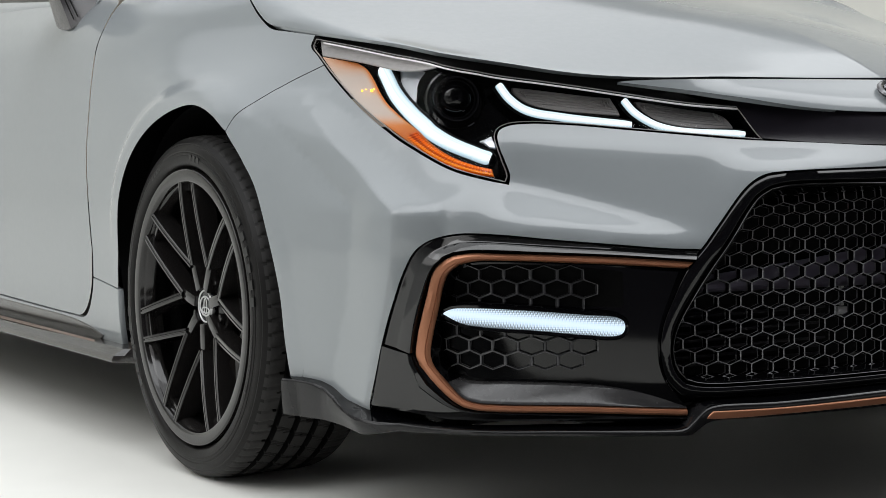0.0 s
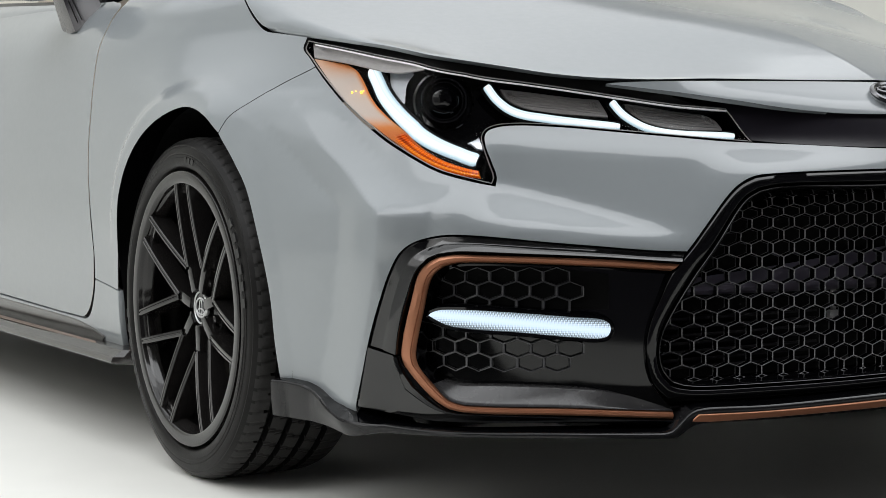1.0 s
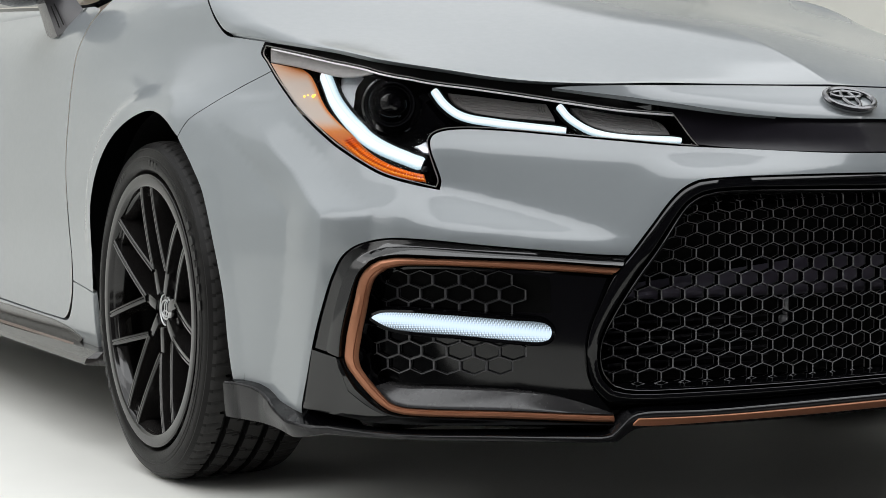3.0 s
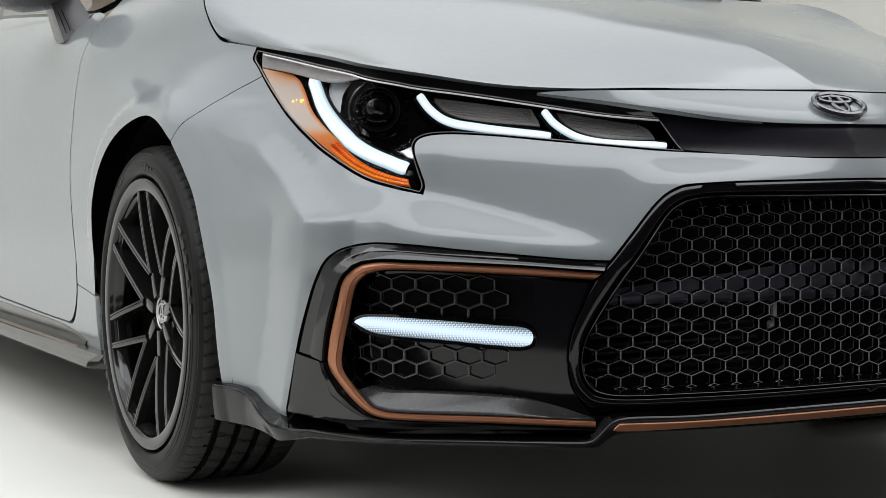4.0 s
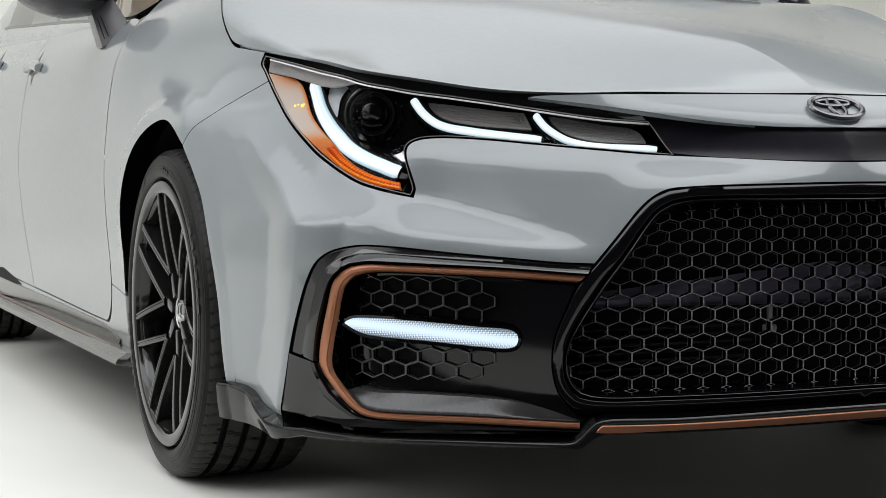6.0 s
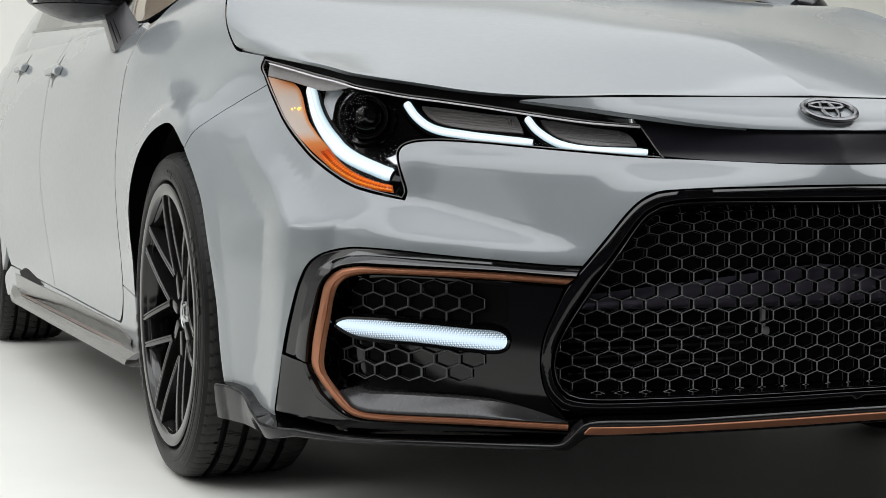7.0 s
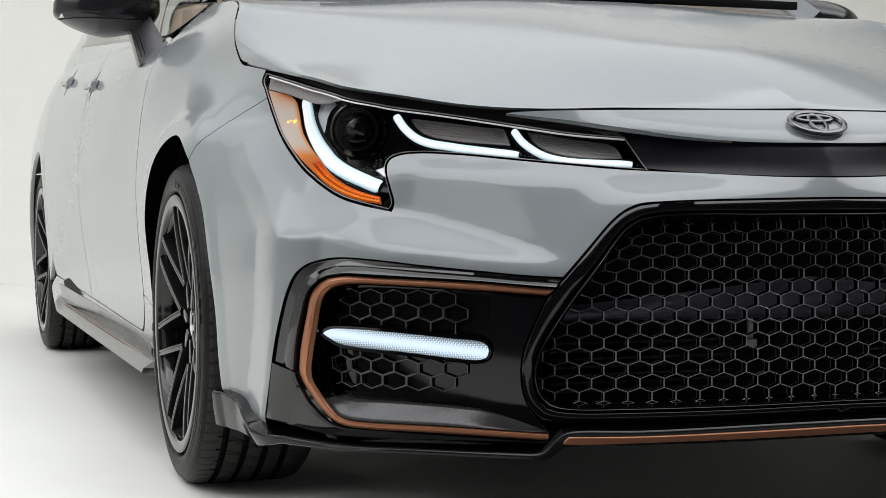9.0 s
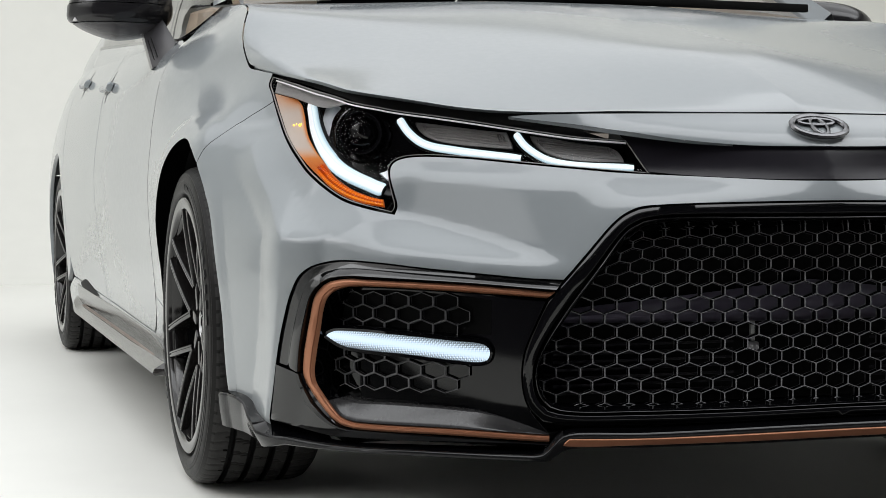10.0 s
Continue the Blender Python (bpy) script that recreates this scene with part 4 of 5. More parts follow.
def grille():
    outer = [(0, .550), (.114, .549), (.277, .545), (.318, .541), (.341, .531), (.361, .515), (.398, .474), (.432, .435, 1), (.459, .404), (.476, .37), (.492, .33), (.496, .29), (.487, .25), (.465, .226), (.43, .222), (.31, .222), (.128, .224), (0, .226)]
    cut_o, cut_i = keyed(outer, (.35, .22, .21, .22), 140, [3, 7, 13]), keyed(GRILLE_IN, (.35, .22, .21, .22), 140, [3, 5, 10])
    rows = [on_body(cut_o + (cut_i - cut_o) * k, o) for k, o in ((0, -.012), (0, -.004), (.02, -.0015), (.05, .0005), (.10, .0018), (.60, .0012), (.65, .0003), (.68, -.002), (.70, -.0055), (.77, -.0065), (.79, -.005), (.81, -.0025), (.84, -.0008), (.88, -.0003), (.92, -.0012), (.96, -.004), (1.0, -.012), (1.02, -.06))]
    full = [[np.array((-p[0], p[1], p[2])) for p in reversed(r[1:])] + list(r) + [] for r in rows]
    ob, = loft("grille_surround", full, BLACK, car, sides=(1,), angle=55, label="gloss black grille surround")
    lp_big = loop_of(both_sides([(u * 1.03, .385 + (z - .385) * 1.06) for u, z in GRILLE_IN]))
    part("grille_mesh", hex_sheet(lp_big, .0387, .0201, .0021, .012, lambda u, z: -.046, (0, .0136)), BLACK, ob, "black honeycomb grille mesh", 20).data.materials.append(RIBSHINE)
    panel("grille_backing", [both_sides([(u * 1.04, .385 + (z - .385) * 1.08) for u, z in GRILLE_IN])], DARK, ob, off=-.12, roll=0, sides=(1,))
    bm = bmesh.new()
    # the beam narrows outwards to the outline of its gleam
    prof = [(.022, -.004), (.004, -.001), (-.010, .004), (-.018, .012), (-.022, .022), (-.021, .034), (-.014, .046), (-.002, .055), (.016, .061)]
    row = []
    for x in np.linspace(-.46, .46, 25):
        u = math.copysign(u_at(-abs(x), -.9), -x) if abs(x) > .01 else 0
        q = body(u, .40)
        row.append([bm.verts.new((x, q[1] + .085 + dy, .367 + dz * max(.25, 1 - 1.7 * abs(x)))) for dy, dz in prof])
    for a, b in zip(row, row[1:]):
        for i in range(len(prof) - 1):
            bm.faces.new((a[i], a[i + 1], b[i + 1], b[i]))
    part("crash_beam", bm, BEAM, ob, "dark bumper beam behind the mesh, coloured and tapered as its violet gleam")
    bm = bmesh.new()
    box(bm, (-.093, -.752, .332), (-.086, -.744, .374), None, .0015)
    box(bm, (-.101, -.754, .318), (-.079, -.742, .331), None, .004)
    part("sensor_post", bm, PALE, ob, "small pale sensor post behind the mesh")
    for k in range(7):
        bm = bmesh.new()
        box(bm, (-.42, -.745, .258 + .012 * k), (.42, -.705, .262 + .012 * k))
        part("cooling_fin", bm, BARBLACK, ob)


def lip_spoiler():
    top = [(0, .2225), (.14, .2215), (.321, .2175), (.425, .2165), (.437, .212), (.452, .197), (.464, .186), (.478, .1835, 1), (.642, .1845), (.763, .1838), (.844, .1868), (.886, .1905), (.940, .2010), (.985, .2085), (1.024, .222), (1.058, .2305, 1), (1.09, .232), (1.13, .2315)]
    bot = [(0, .198), (.138, .197), (.32, .1955), (.421, .194), (.433, .191), (.445, .183), (.455, .175), (.469, .174, 1), (.642, .1750), (.763, .1752), (.844, .1755), (.886, .1755), (.945, .175), (.985, .175), (1.024, .1745), (1.055, .174), (1.09, .1735), (1.14, .1735)]
    t, b = keyed(top, (.4, .6), 160, [7]), keyed(bot, (.4, .6), 160, [7])
    reach = lambda u, z: .030 - .012 * ease(.90, 1.02, abs(u))
    rows = [on_body(t + (0, .001), -.02), on_body(t, lambda u, z: reach(u, z) - .0042), on_body(t - (0, .0009), lambda u, z: reach(u, z) - .0022), on_body(t - (0, .0024), lambda u, z: reach(u, z) - .0007), on_body(t - (0, .0042), lambda u, z: reach(u, z) - .0001), on_body(t + (b - t) * .5, reach), on_body(b + (0, .002), lambda u, z: reach(u, z) - .0008), on_body(b, lambda u, z: reach(u, z) - .005), on_body(b, -.07)]
    full = [[np.array((-p[0], p[1], p[2])) for p in reversed(r[1:])] + list(r) for r in rows]
    lip, = loft("lip_spoiler", full, LIPBLACK, car, sides=(1,), angle=24, label="dark grey front lip spoiler with winglets")
    # level faces turn black, painting the shaded gap between lip and bumper
    lip.data.materials.append(BLACK)
    for f in lip.data.polygons:
        f.material_index = int(abs(f.normal.z) > .80 and f.center.z > .18)
    stripe = [(0, .2134), (.14, .2120), (.321, .2086), (.4265, .2078, 1), (.4345, .1996, 1), (.424, .1990), (.32, .2018), (.139, .2040), (0, .2050)]
    panel("bronze_stripe", [both_sides(stripe)], BRONZE, lip, off=lambda u, z: .0335 + .5 * (z - .2055), roll=.006, sides=(1,), gap=.004, label="satin bronze stripe")


def flanks():
    rocker = [(1.862, .19, 1), (1.831, .319, 1), (1.962, .333, 1), (1.972, .312), (2.01, .268), (2.05, .249), (2.12, .247), (2.9, .262), (3.64, .285, 1), (3.78, .24), (3.80, .19, 1)]
    rockers = panel("rocker_panel", [rocker], PAINT, car)
    # no recess here: a flat dark patch gives the hollow's shade
    panel("skirt_hollow_shade", [[(3.24, .282, 1), (3.35, .294), (3.47, .280, 1), (3.44, .258), (3.30, .259), (3.10, .262, 1)]], DARK, rockers, off=.0015, roll=.002, label="flat dark patch for the shade of a hollow at the skirt's rear")
    panel("skirt_scoop", [[(1.955, .220, 1), (2.02, .232), (2.12, .241), (2.4, .246), (3.0, .254), (3.55, .268, 1), (3.55, .21, 1), (2.0, .208)]], SKIRT, rockers, off=.003, roll=.004, label="dark grey hollow above the skirt")
    door = [(1.9495, .39, 1), (1.9405, .514), (1.9345, .677), (1.9385, .773), (1.9295, .83), (1.945, .868), (2.02, .885, 1), (2.4, .900), (2.94, .915, 1), (2.945, .70), (2.935, .5), (2.92, .268, 1), (2.12, .2525), (2.06, .2545), (2.02, .273), (1.98, .314)]
    rear = [(2.947, .915, 1), (3.4, .93), (3.86, .95, 1), (3.95, .86), (3.93, .76), (3.84, .62), (3.75, .45), (3.68, .33), (3.62, .292, 1), (2.927, .268, 1), (2.942, .5), (2.952, .70)]
    fd = panel("front_door", [door], PAINT, car, step=.012)
    rd = panel("rear_door", [rear], PAINT, car, step=.012)
    for obs, u, z in ((fd, 2.88, .824), (rd, 3.63, .870)):
        # flat spiked patch paints the dark shading seen round the handle
        lpd = [(u - .05, z + .006), (u - .013, z + .018), (u, z + .046), (u + .013, z + .018), (u + .05, z + .008), (u + .055, z - .012), (u + .012, z - .020), (u, z - .042), (u - .012, z - .020), (u - .052, z - .010)]
        panel("handle_shade", [lpd], SATIN, obs, off=.0006, roll=0, gap=.004, step=.01)
        bar_on_body("door_handle", [(u - .095, z - .006), (u - .08, z - .003), (u - .03, z + .003), (u + .03, z + .004), (u + .08, z + .002), (u + .09, z)], [(-.012, .002), (-.014, .011), (-.006, .017), (.006, .017), (.013, .012), (.011, .002)], PAINT, obs, taper=.3, label="painted grip handle")
    R = .350
    uc = u_at(-.872, 2.70)
    arch = [(uc + R * math.cos(a), .322 + R * math.sin(a)) for a in np.linspace(math.pi * 1.05, 0, 14)]
    quarter = [(3.866, .95, 1), (3.956, .86), (3.936, .76), (3.846, .62), (3.756, .45), (3.70, .34)] + [(arch[0][0], arch[0][1], 1)] + arch[1:-1] + [(*arch[-1], 1), (uc + .37, .34, 1), (4.75, .60, 1), (4.95, .62), (5.0, .70), (4.9, .9), (4.8, .96, 1)]
    panel("quarter_panel", [quarter], PAINT, car, step=.03)
    end = float(ARC[-1])
    bump = [(uc + R + .005, .335, 1), (4.755, .595, 1), (end, .60, 1), (end, .20, 1), (uc + R - .01, .22, 1)]
    panel("rear_bumper", [bump], PAINT, car, step=.04)
    panel("trunk_lid", [[(5.02, .62, 1), (end, .62, 1), (end, .96, 1), (4.92, .96, 1)]], PAINT, car, step=.04)
    panel("tail_lamp", [[(4.72, .72, 1), (5.25, .72, 1), (5.2, .84, 1), (4.75, .86, 1)]], TAIL, car, off=.004, step=.03, label="red tail lamp")


def side_skirts():
    for s in (1, -1):
        rows = []
        for y in [.325, .332, .34, .35] + list(np.linspace(.37, 2.28, 28)):
            k = ease(.325, .35, y) * (1 - .5 * ease(2.1, 2.28, y))
            up = .045 * ease(2.0, 2.28, y)
            x0 = -.80
            prof = [(x0, .214 + up), (x0 - .030 * k - .018, .211 + up), (x0 - .052 * k - .016, .199 + up * .8), (x0 - .056 * k - .016, .190 + up * .6), (x0 - .052 * k - .016, .186), (x0 - .02, .181), (x0 + .06, .182)]
            rows.append([(x, y, z) for x, z in prof])
        bm = bmesh.new()
        vs = [[bm.verts.new((s * x, y, z)) for x, y, z in r] for r in rows]
        for a, b in zip(vs, vs[1:]):
            for i in range(len(a) - 1):
                bm.faces.new((a[i], a[i + 1], b[i + 1], b[i]))
        for end in (vs[0], vs[-1]):
            bm.faces.new(end)
        sk = part("side_skirt", bm, SKIRT, car, "dark grey side skirt with a thin brown line", 25)
        bm = bmesh.new()
        prev = None
        for y in np.linspace(.50, 2.1, 24):
            w = .0032 * ease(.50, .95, y) + .0004
            ring = [bm.verts.new((s * x, y, z)) for x, z in ((-.848 - w, .2105), (-.848 + w, .2128), (-.848 + w, .2148), (-.848 - w, .2125))]
            if prev:
                for i in range(4):
                    bm.faces.new((prev[i], prev[(i + 1) % 4], ring[(i + 1) % 4], ring[i]))
            prev = ring
        part("brown_line", bm, BROWN, sk)


def wheel():
    w = new("wheel")
    n = 640
    shape = [(-.080, .2330), (-.088, .2365), (-.0965, .2400), (-.1030, .2430), (-.1060, .2450), (-.1085, .2485), (-.1095, .2560), (-.1092, .2600), (-.1084, .2606), (-.1082, .2640), (-.1077, .2655), (-.1068, .2660), (-.1066, .2675), (-.1070, .2685), (-.1058, .2740), (-.1040, .2790), (-.1030, .2800), (-.1028, .2820), (-.0965, .2880)]
    tread = [[(c - .0060, .2950), (c - .0042, .2835), (c + .0042, .2835), (c + .0060, .2950)] for c in (-.060, -.022, .015, .050)]
    ribs = [(-.091, .2913), (-.083, .2933), (-.073, .2946)] + tread[0] + [(-.041, .2953)] + tread[1] + [(-.004, .2955)] + tread[2] + [(.033, .2953)] + tread[3] + [(.072, .2945), (.084, .2930), (.096, .289)]
    prof = shape + ribs + [(.106, .278), (.1095, .255), (.105, .238), (.098, .226)]
    bm = bmesh.new()
    rings = []
    for x, r in prof:
        row = []
        for i in range(n):
            rr = r
            if r > .2944 or (abs(x) > .070 and r > .2905):
                lane = -1 if x < -.07 else 1 if x > .066 else 0
                skew = {-1: -x * 90, 1: x * 90, 0: x * 160}[lane]
                if (i + int(skew)) % (8 if lane else 12) < 1:
                    rr -= .0030 if lane and abs(x) < .088 else .0065 if not lane else .0012
            a = 2 * math.pi * i / n
            row.append(bm.verts.new((x, -rr * math.cos(a), rr * math.sin(a))))
        rings.append(row)
    for a, b in zip(rings, rings[1:]):
        for i in range(n):
            bm.faces.new((a[i], a[(i + 1) % n], b[(i + 1) % n], b[i]))
    tyre = part("tyre", bm, RUBBER, w, "black low-profile tyre with ribbed tread", 30)
    tyre.data.materials.append(DARK)
    tyre.data.materials.append(TREAD)
    # groove faces get the dark material, so the shade inside them is painted
    for f in tyre.data.polygons:
        r = math.hypot(f.center.y, f.center.z)
        f.material_index = 1 if abs(f.center.x) < .07 and r < .2925 else 2 if r > .2895 else 0
    bm = bmesh.new()
    # plain bars where the sidewall carries lettering, coloured dark for its recess shade
    for a0, cnt, r, hgt, wid in ((36, 6, .2600, .014, 4.6), (216, 6, .2600, .014, 4.6), (-6, 14, .2570, .006, 1.3), (174, 14, .2570, .006, 1.3), (84, 3, .2580, .010, 2.6), (122, 4, .2580, .006, 2.0)):
        for k in range(cnt):
            t = radians(a0 - k * wid * 1.3)
            q = Matrix.Rotation(-t, 4, "X")
            vs = box(bm, (-.1099, -r - hgt / 2, -r * radians(wid) / 2 * .72), (-.1050, -r + hgt / 2, r * radians(wid) / 2 * .72))
            bmesh.ops.transform(bm, matrix=q, verts=vs)
    tagged(part("sidewall_relief", bm, MARK, tyre), "bars on the tyre wall, dark for the shade of recessed lettering", kind="stuff")
    bm = bmesh.new()
    lathe(bm, [(.09, .218), (-.02, .200), (-.070, .206), (-.086, .2105), (-.0985, .2135)], 128)
    part("rim_barrel", bm, BARREL, w, "black rim barrel")
    bm = bmesh.new()
    lathe(bm, [(-.0985, .2135), (-.1045, .2150), (-.1072, .2172), (-.1081, .2200), (-.1086, .2335), (-.1081, .2360), (-.1066, .2376), (-.1000, .2385), (-.0940, .2390), (-.088, .2405)], 128)
    lathe(bm, [(-.0985, .2135), (-.0930, .2090), (-.080, .2060)], 128)
    part("rim_ring", bm, RIM, w, "gloss black alloy rim")

    def face_x(r):
        return -.1062 + .030 * (1 - min(1, (r - .03) / .188)) ** 1.4

    def arm(bm, a0, r0, off0, r1, off1, wide0, wide1, deep):
        rows = []
        for t in np.linspace(0, 1, 12):
            r, o, wd = r0 + (r1 - r0) * t, off0 + (off1 - off0) * t, wide0 + (wide1 - wide0) * t
            x = face_x(r)
            sec = [(-wd / 2 - .003, x + deep), (-wd / 2 - .0008, x + .0070), (-wd / 2, x + .0012), (-wd / 2 + .0012, x), (-.0016, x - .0002), (-.0009, x + .0012), (.0009, x + .0012), (.0016, x - .0002), (wd / 2 - .0012, x), (wd / 2, x + .0012), (wd / 2 + .0008, x + .0070), (wd / 2 + .003, x + deep)]
            c, s = math.cos(a0), math.sin(a0)
            rows.append([bm.verts.new((px, -(r * c - (o + q) * s), r * s + (o + q) * c)) for q, px in sec])
        for a, b in zip(rows, rows[1:]):
            for i in range(len(a) - 1):
                bm.faces.new((a[i], a[i + 1], b[i + 1], b[i]))
            bm.faces.new((a[-1], a[0], b[0], b[-1]))

    for k in range(7):
        a0 = radians(90.5 + k * 360 / 7)
        bm = bmesh.new()
        for sg in (1, -1):
            arm(bm, a0, .070, sg * .0325, .217, sg * .0262, .0120, .0120, .034)
        # bridge between the arms at the rim
        c, s = math.cos(a0), math.sin(a0)
        q = Matrix(((1, 0, 0, 0), (0, -c, s, 0), (0, s, c, 0), (0, 0, 0, 1)))
        box(bm, (-.096, .1985, -.024), (-.070, .2150, .024), q, .003)
        # lug that carries two neighbouring arms to the hub
        a1 = a0 + math.pi / 7
        c, s = math.cos(a1), math.sin(a1)
        q = Matrix(((1, 0, 0, 0), (0, -c, s, 0), (0, s, c, 0), (0, 0, 0, 1)))
        box(bm, (-.0815, .030, -.0100), (-.050, .088, .0100), q, .004)
        part("spoke", bm, RIM, w)
    bm = bmesh.new()
    lathe(bm, [(-.024, .070), (-.050, .068), (-.060, .064), (-.062, .058), (-.058, .050), (-.064, .040), (-.065, .0335)], 60)
    part("hub_face", bm, RIM, w)
    bm = bmesh.new()
    lathe(bm, [(-.054, .0335), (-.0705, .0330), (-.073, .0315), (-.0735, .0290), (-.0725, .0285), (-.073, .0005)], 48)
    cap = part("centre_cap", bm, BLACK, w, "black centre cap with pale oval mark")
    ovals(cap, Matrix.Translation((-.0735, 0, 0)) @ pose(0, 0, 0, 0, -90, 0) @ pose(0, 0, 0, 0, 0, 90), .0215, .0165, .0014, PALEMARK, joined=True)
    bm = bmesh.new()
    lathe(bm, [(-.0735, .0255), (-.0752, .0265), (-.0752, .0280), (-.0735, .0290)], 48)
    part("cap_ring", bm, PALEMARK, w)
    for k in range(5):
        a = radians(90 + 36 + 72 * k)
        bm = bmesh.new()
        lathe(bm, [(-.039, .0088), (-.068, .0085), (-.071, .0070), (-.072, .004), (-.072, .0002)], 6, (0, -.0545 * math.cos(a), .0545 * math.sin(a)))
        part("wheel_nut", bm, RIM, w)
    bm = bmesh.new()
    lathe(bm, [(.012, .07), (.0, .150), (-.004, .1515), (-.012, .1515), (-.016, .150), (-.016, .085), (-.030, .080), (-.034, .06)], 80)
    part("brake_disc", bm, STEEL, w, "bare steel brake disc")
    bm = bmesh.new()
    box(bm, (-.045, -.172, -.105), (.03, -.105, .02), None, .01)
    part("brake_caliper", bm, CALIPER, w)
    w.location = (-.748, 0, .3140)
    w.parent = car
    return w


def ovals(parent, m, rx, ry, tube, mat, joined=False):
    """Plain oval mark: a ring, a flatter ring inside and an upright one, as the badge shows."""
    bm = bmesh.new()
    for ax, ay, cy, tt in ((rx, ry, 0, tube * 1.25), (rx * .66, ry * .30, ry * .42, tube * .85), (rx * .27, ry * .80, -.0 * ry, tube * .85)):
        n, q = 48, 8
        ring = []
        for i in range(n):
            a = 2 * math.pi * i / n
            p = Vector((ax * math.cos(a), cy + ay * math.sin(a), 0))
            nn = Vector((math.cos(a) * ay, math.sin(a) * ax, 0)).normalized()
            ring.append([bm.verts.new(p + nn * tt * math.cos(b) + Vector((0, 0, tt * .8 * math.sin(b)))) for b in np.linspace(0, 2 * math.pi, q, endpoint=False)])
        for i in range(n):
            for k in range(q):
                bm.faces.new((ring[i][k], ring[(i + 1) % n][k], ring[(i + 1) % n][(k + 1) % q], ring[i][(k + 1) % q]))
    bmesh.ops.transform(bm, matrix=m, verts=bm.verts)
    return part("oval_mark", bm, mat, parent)


def wheels():
    w = wheel()
    uc = .033
    w.location.y = uc
    rear = copy_thing(w, pose(-.748, 2.70, .3140))
    for y in (uc, 2.70):
        copy_thing(w, pose(.748, y, .3140, 0, 0, 180))
    zs = np.linspace(.19, .84, 27)
    loft("arch_bulkhead", [[body(1.812, z, -.005) for z in zs], [(-.50, .372, z) for z in zs]], DARK, car, label="black rear wall of the wheel arch")
    for s in (1, -1):
        for y, r in ((0, .352), (2.70, .358)):
            bm = bmesh.new()
            lathe(bm, [(-.16, .10), (-.155, r - .012), (.07, r), (.085, r - .004)], 40, (0, 0, 0), radians(-20), radians(220))
            q = part("arch_liner", bm, DARK, car, "black wheel arch liner")
            q.matrix_basis = pose(s * -.742, y, .316, 0, 0, 0 if s == -1 else 180)


def mirrors():
    for s in (1, -1):
        y0 = .73
        bm = bmesh.new()
        # housing: an egg-like shell, flat towards the rear
        def shell(bm, zlo, zhi, grow=0.0):
            bmesh.ops.create_uvsphere(bm, u_segments=32, v_segments=20, radius=1)
            for v in bm.verts:
                x, y, z = v.co
                px, pz = math.copysign(abs(x) ** .8, x), math.copysign(abs(z) ** .75, z)
                v.co = Vector((px * (.118 + grow), min(y, .25) * (.085 + grow), pz * ((.072 if z > 0 else .064 * (1 - .55 * max(0, -px) ** 1.3)) + grow) + .012 * px))
            if zlo > -1:
                bmesh.ops.bisect_plane(bm, geom=bm.verts[:] + bm.edges[:] + bm.faces[:], plane_co=(0, 0, zlo), plane_no=(0.0, 0, 1), clear_inner=True)
            if zhi < 1:
                bmesh.ops.bisect_plane(bm, geom=bm.verts[:] + bm.edges[:] + bm.faces[:], plane_co=(0, 0, zhi), plane_no=(0.0, 0, 1), clear_outer=True)
        m = Matrix.Translation((s * -.885, y0, .957)) @ Matrix.Diagonal((s, 1, 1, 1)) @ pose(0, 0, 0, 0, 0, 12)
        shell(bm, -2, -.030)
        bmesh.ops.transform(bm, matrix=m, verts=bm.verts)
        mir = part("door_mirror", bm, MIRROR, car, "black door mirror on a forked stalk")
        bm = bmesh.new()
        shell(bm, -.028, .012, .001)
        bmesh.ops.transform(bm, matrix=m, verts=bm.verts)
        part("mirror_band", bm, MIRRORDARK, mir)
        bm = bmesh.new()
        shell(bm, .014, 2, .0)
        bmesh.ops.transform(bm, matrix=m, verts=bm.verts)
        part("mirror_cap", bm, MIRRORDARK, mir)
        bm = bmesh.new()
        box(bm, (-.080, .018, -.024), (.095, .021, .05), m)
        part("mirror_glass", bm, CHROME, mir)
        bm = bmesh.new()
        box(bm, (-.113, -.030, -.027), (-.088, -.006, -.016), m, .004)
        part("indicator", bm, PALE, mir, "clear indicator lens")
        lowq = [(-.828, .655, .832), (-.772, .615, .874), (-.760, .73, .878), (-.816, .77, .836)]
        topq = [(-.840, .690, .900), (-.796, .675, .936), (-.790, .770, .940), (-.834, .775, .904)]
        rows = []
        for t in (-.08, 0, .06, .3, .6, .85, 1.1):
            quad = [Vector(a).lerp(Vector(b), t) for a, b in zip(lowq, topq)]
            ring = []
            for i in range(4):
                p0, p1, p2 = quad[i - 1], quad[i], quad[(i + 1) % 4]
                ring += [p1.lerp(p0, .22), p1.lerp(p0, .06).lerp(p1.lerp(p2, .06), .5), p1.lerp(p2, .22)]
            rows.append([(s * p.x, p.y, p.z) for p in ring])
        bm = bmesh.new()
        vs = [[bm.verts.new(p) for p in r] for r in rows]
        for a, b in zip(vs, vs[1:]):
            for i in range(12):
                bm.faces.new((a[i], a[(i + 1) % 12], b[(i + 1) % 12], b[i]))
        bm.faces.new(vs[0]), bm.faces.new(vs[-1])
        stalk = part("mirror_stalk", bm, MIRROR, mir, "dark grey mirror stalk with two grooves")
        for k in (.20, .33):
            a, b = (Vector(q[0]).lerp(Vector(q[1]), k) + Vector((-.004, -.006, -.002)) for q in (lowq, topq))
            a, b = (Vector((s * p.x, p.y, p.z)) for p in (a.lerp(b, .12), a.lerp(b, .80)))
            bm = bmesh.new()
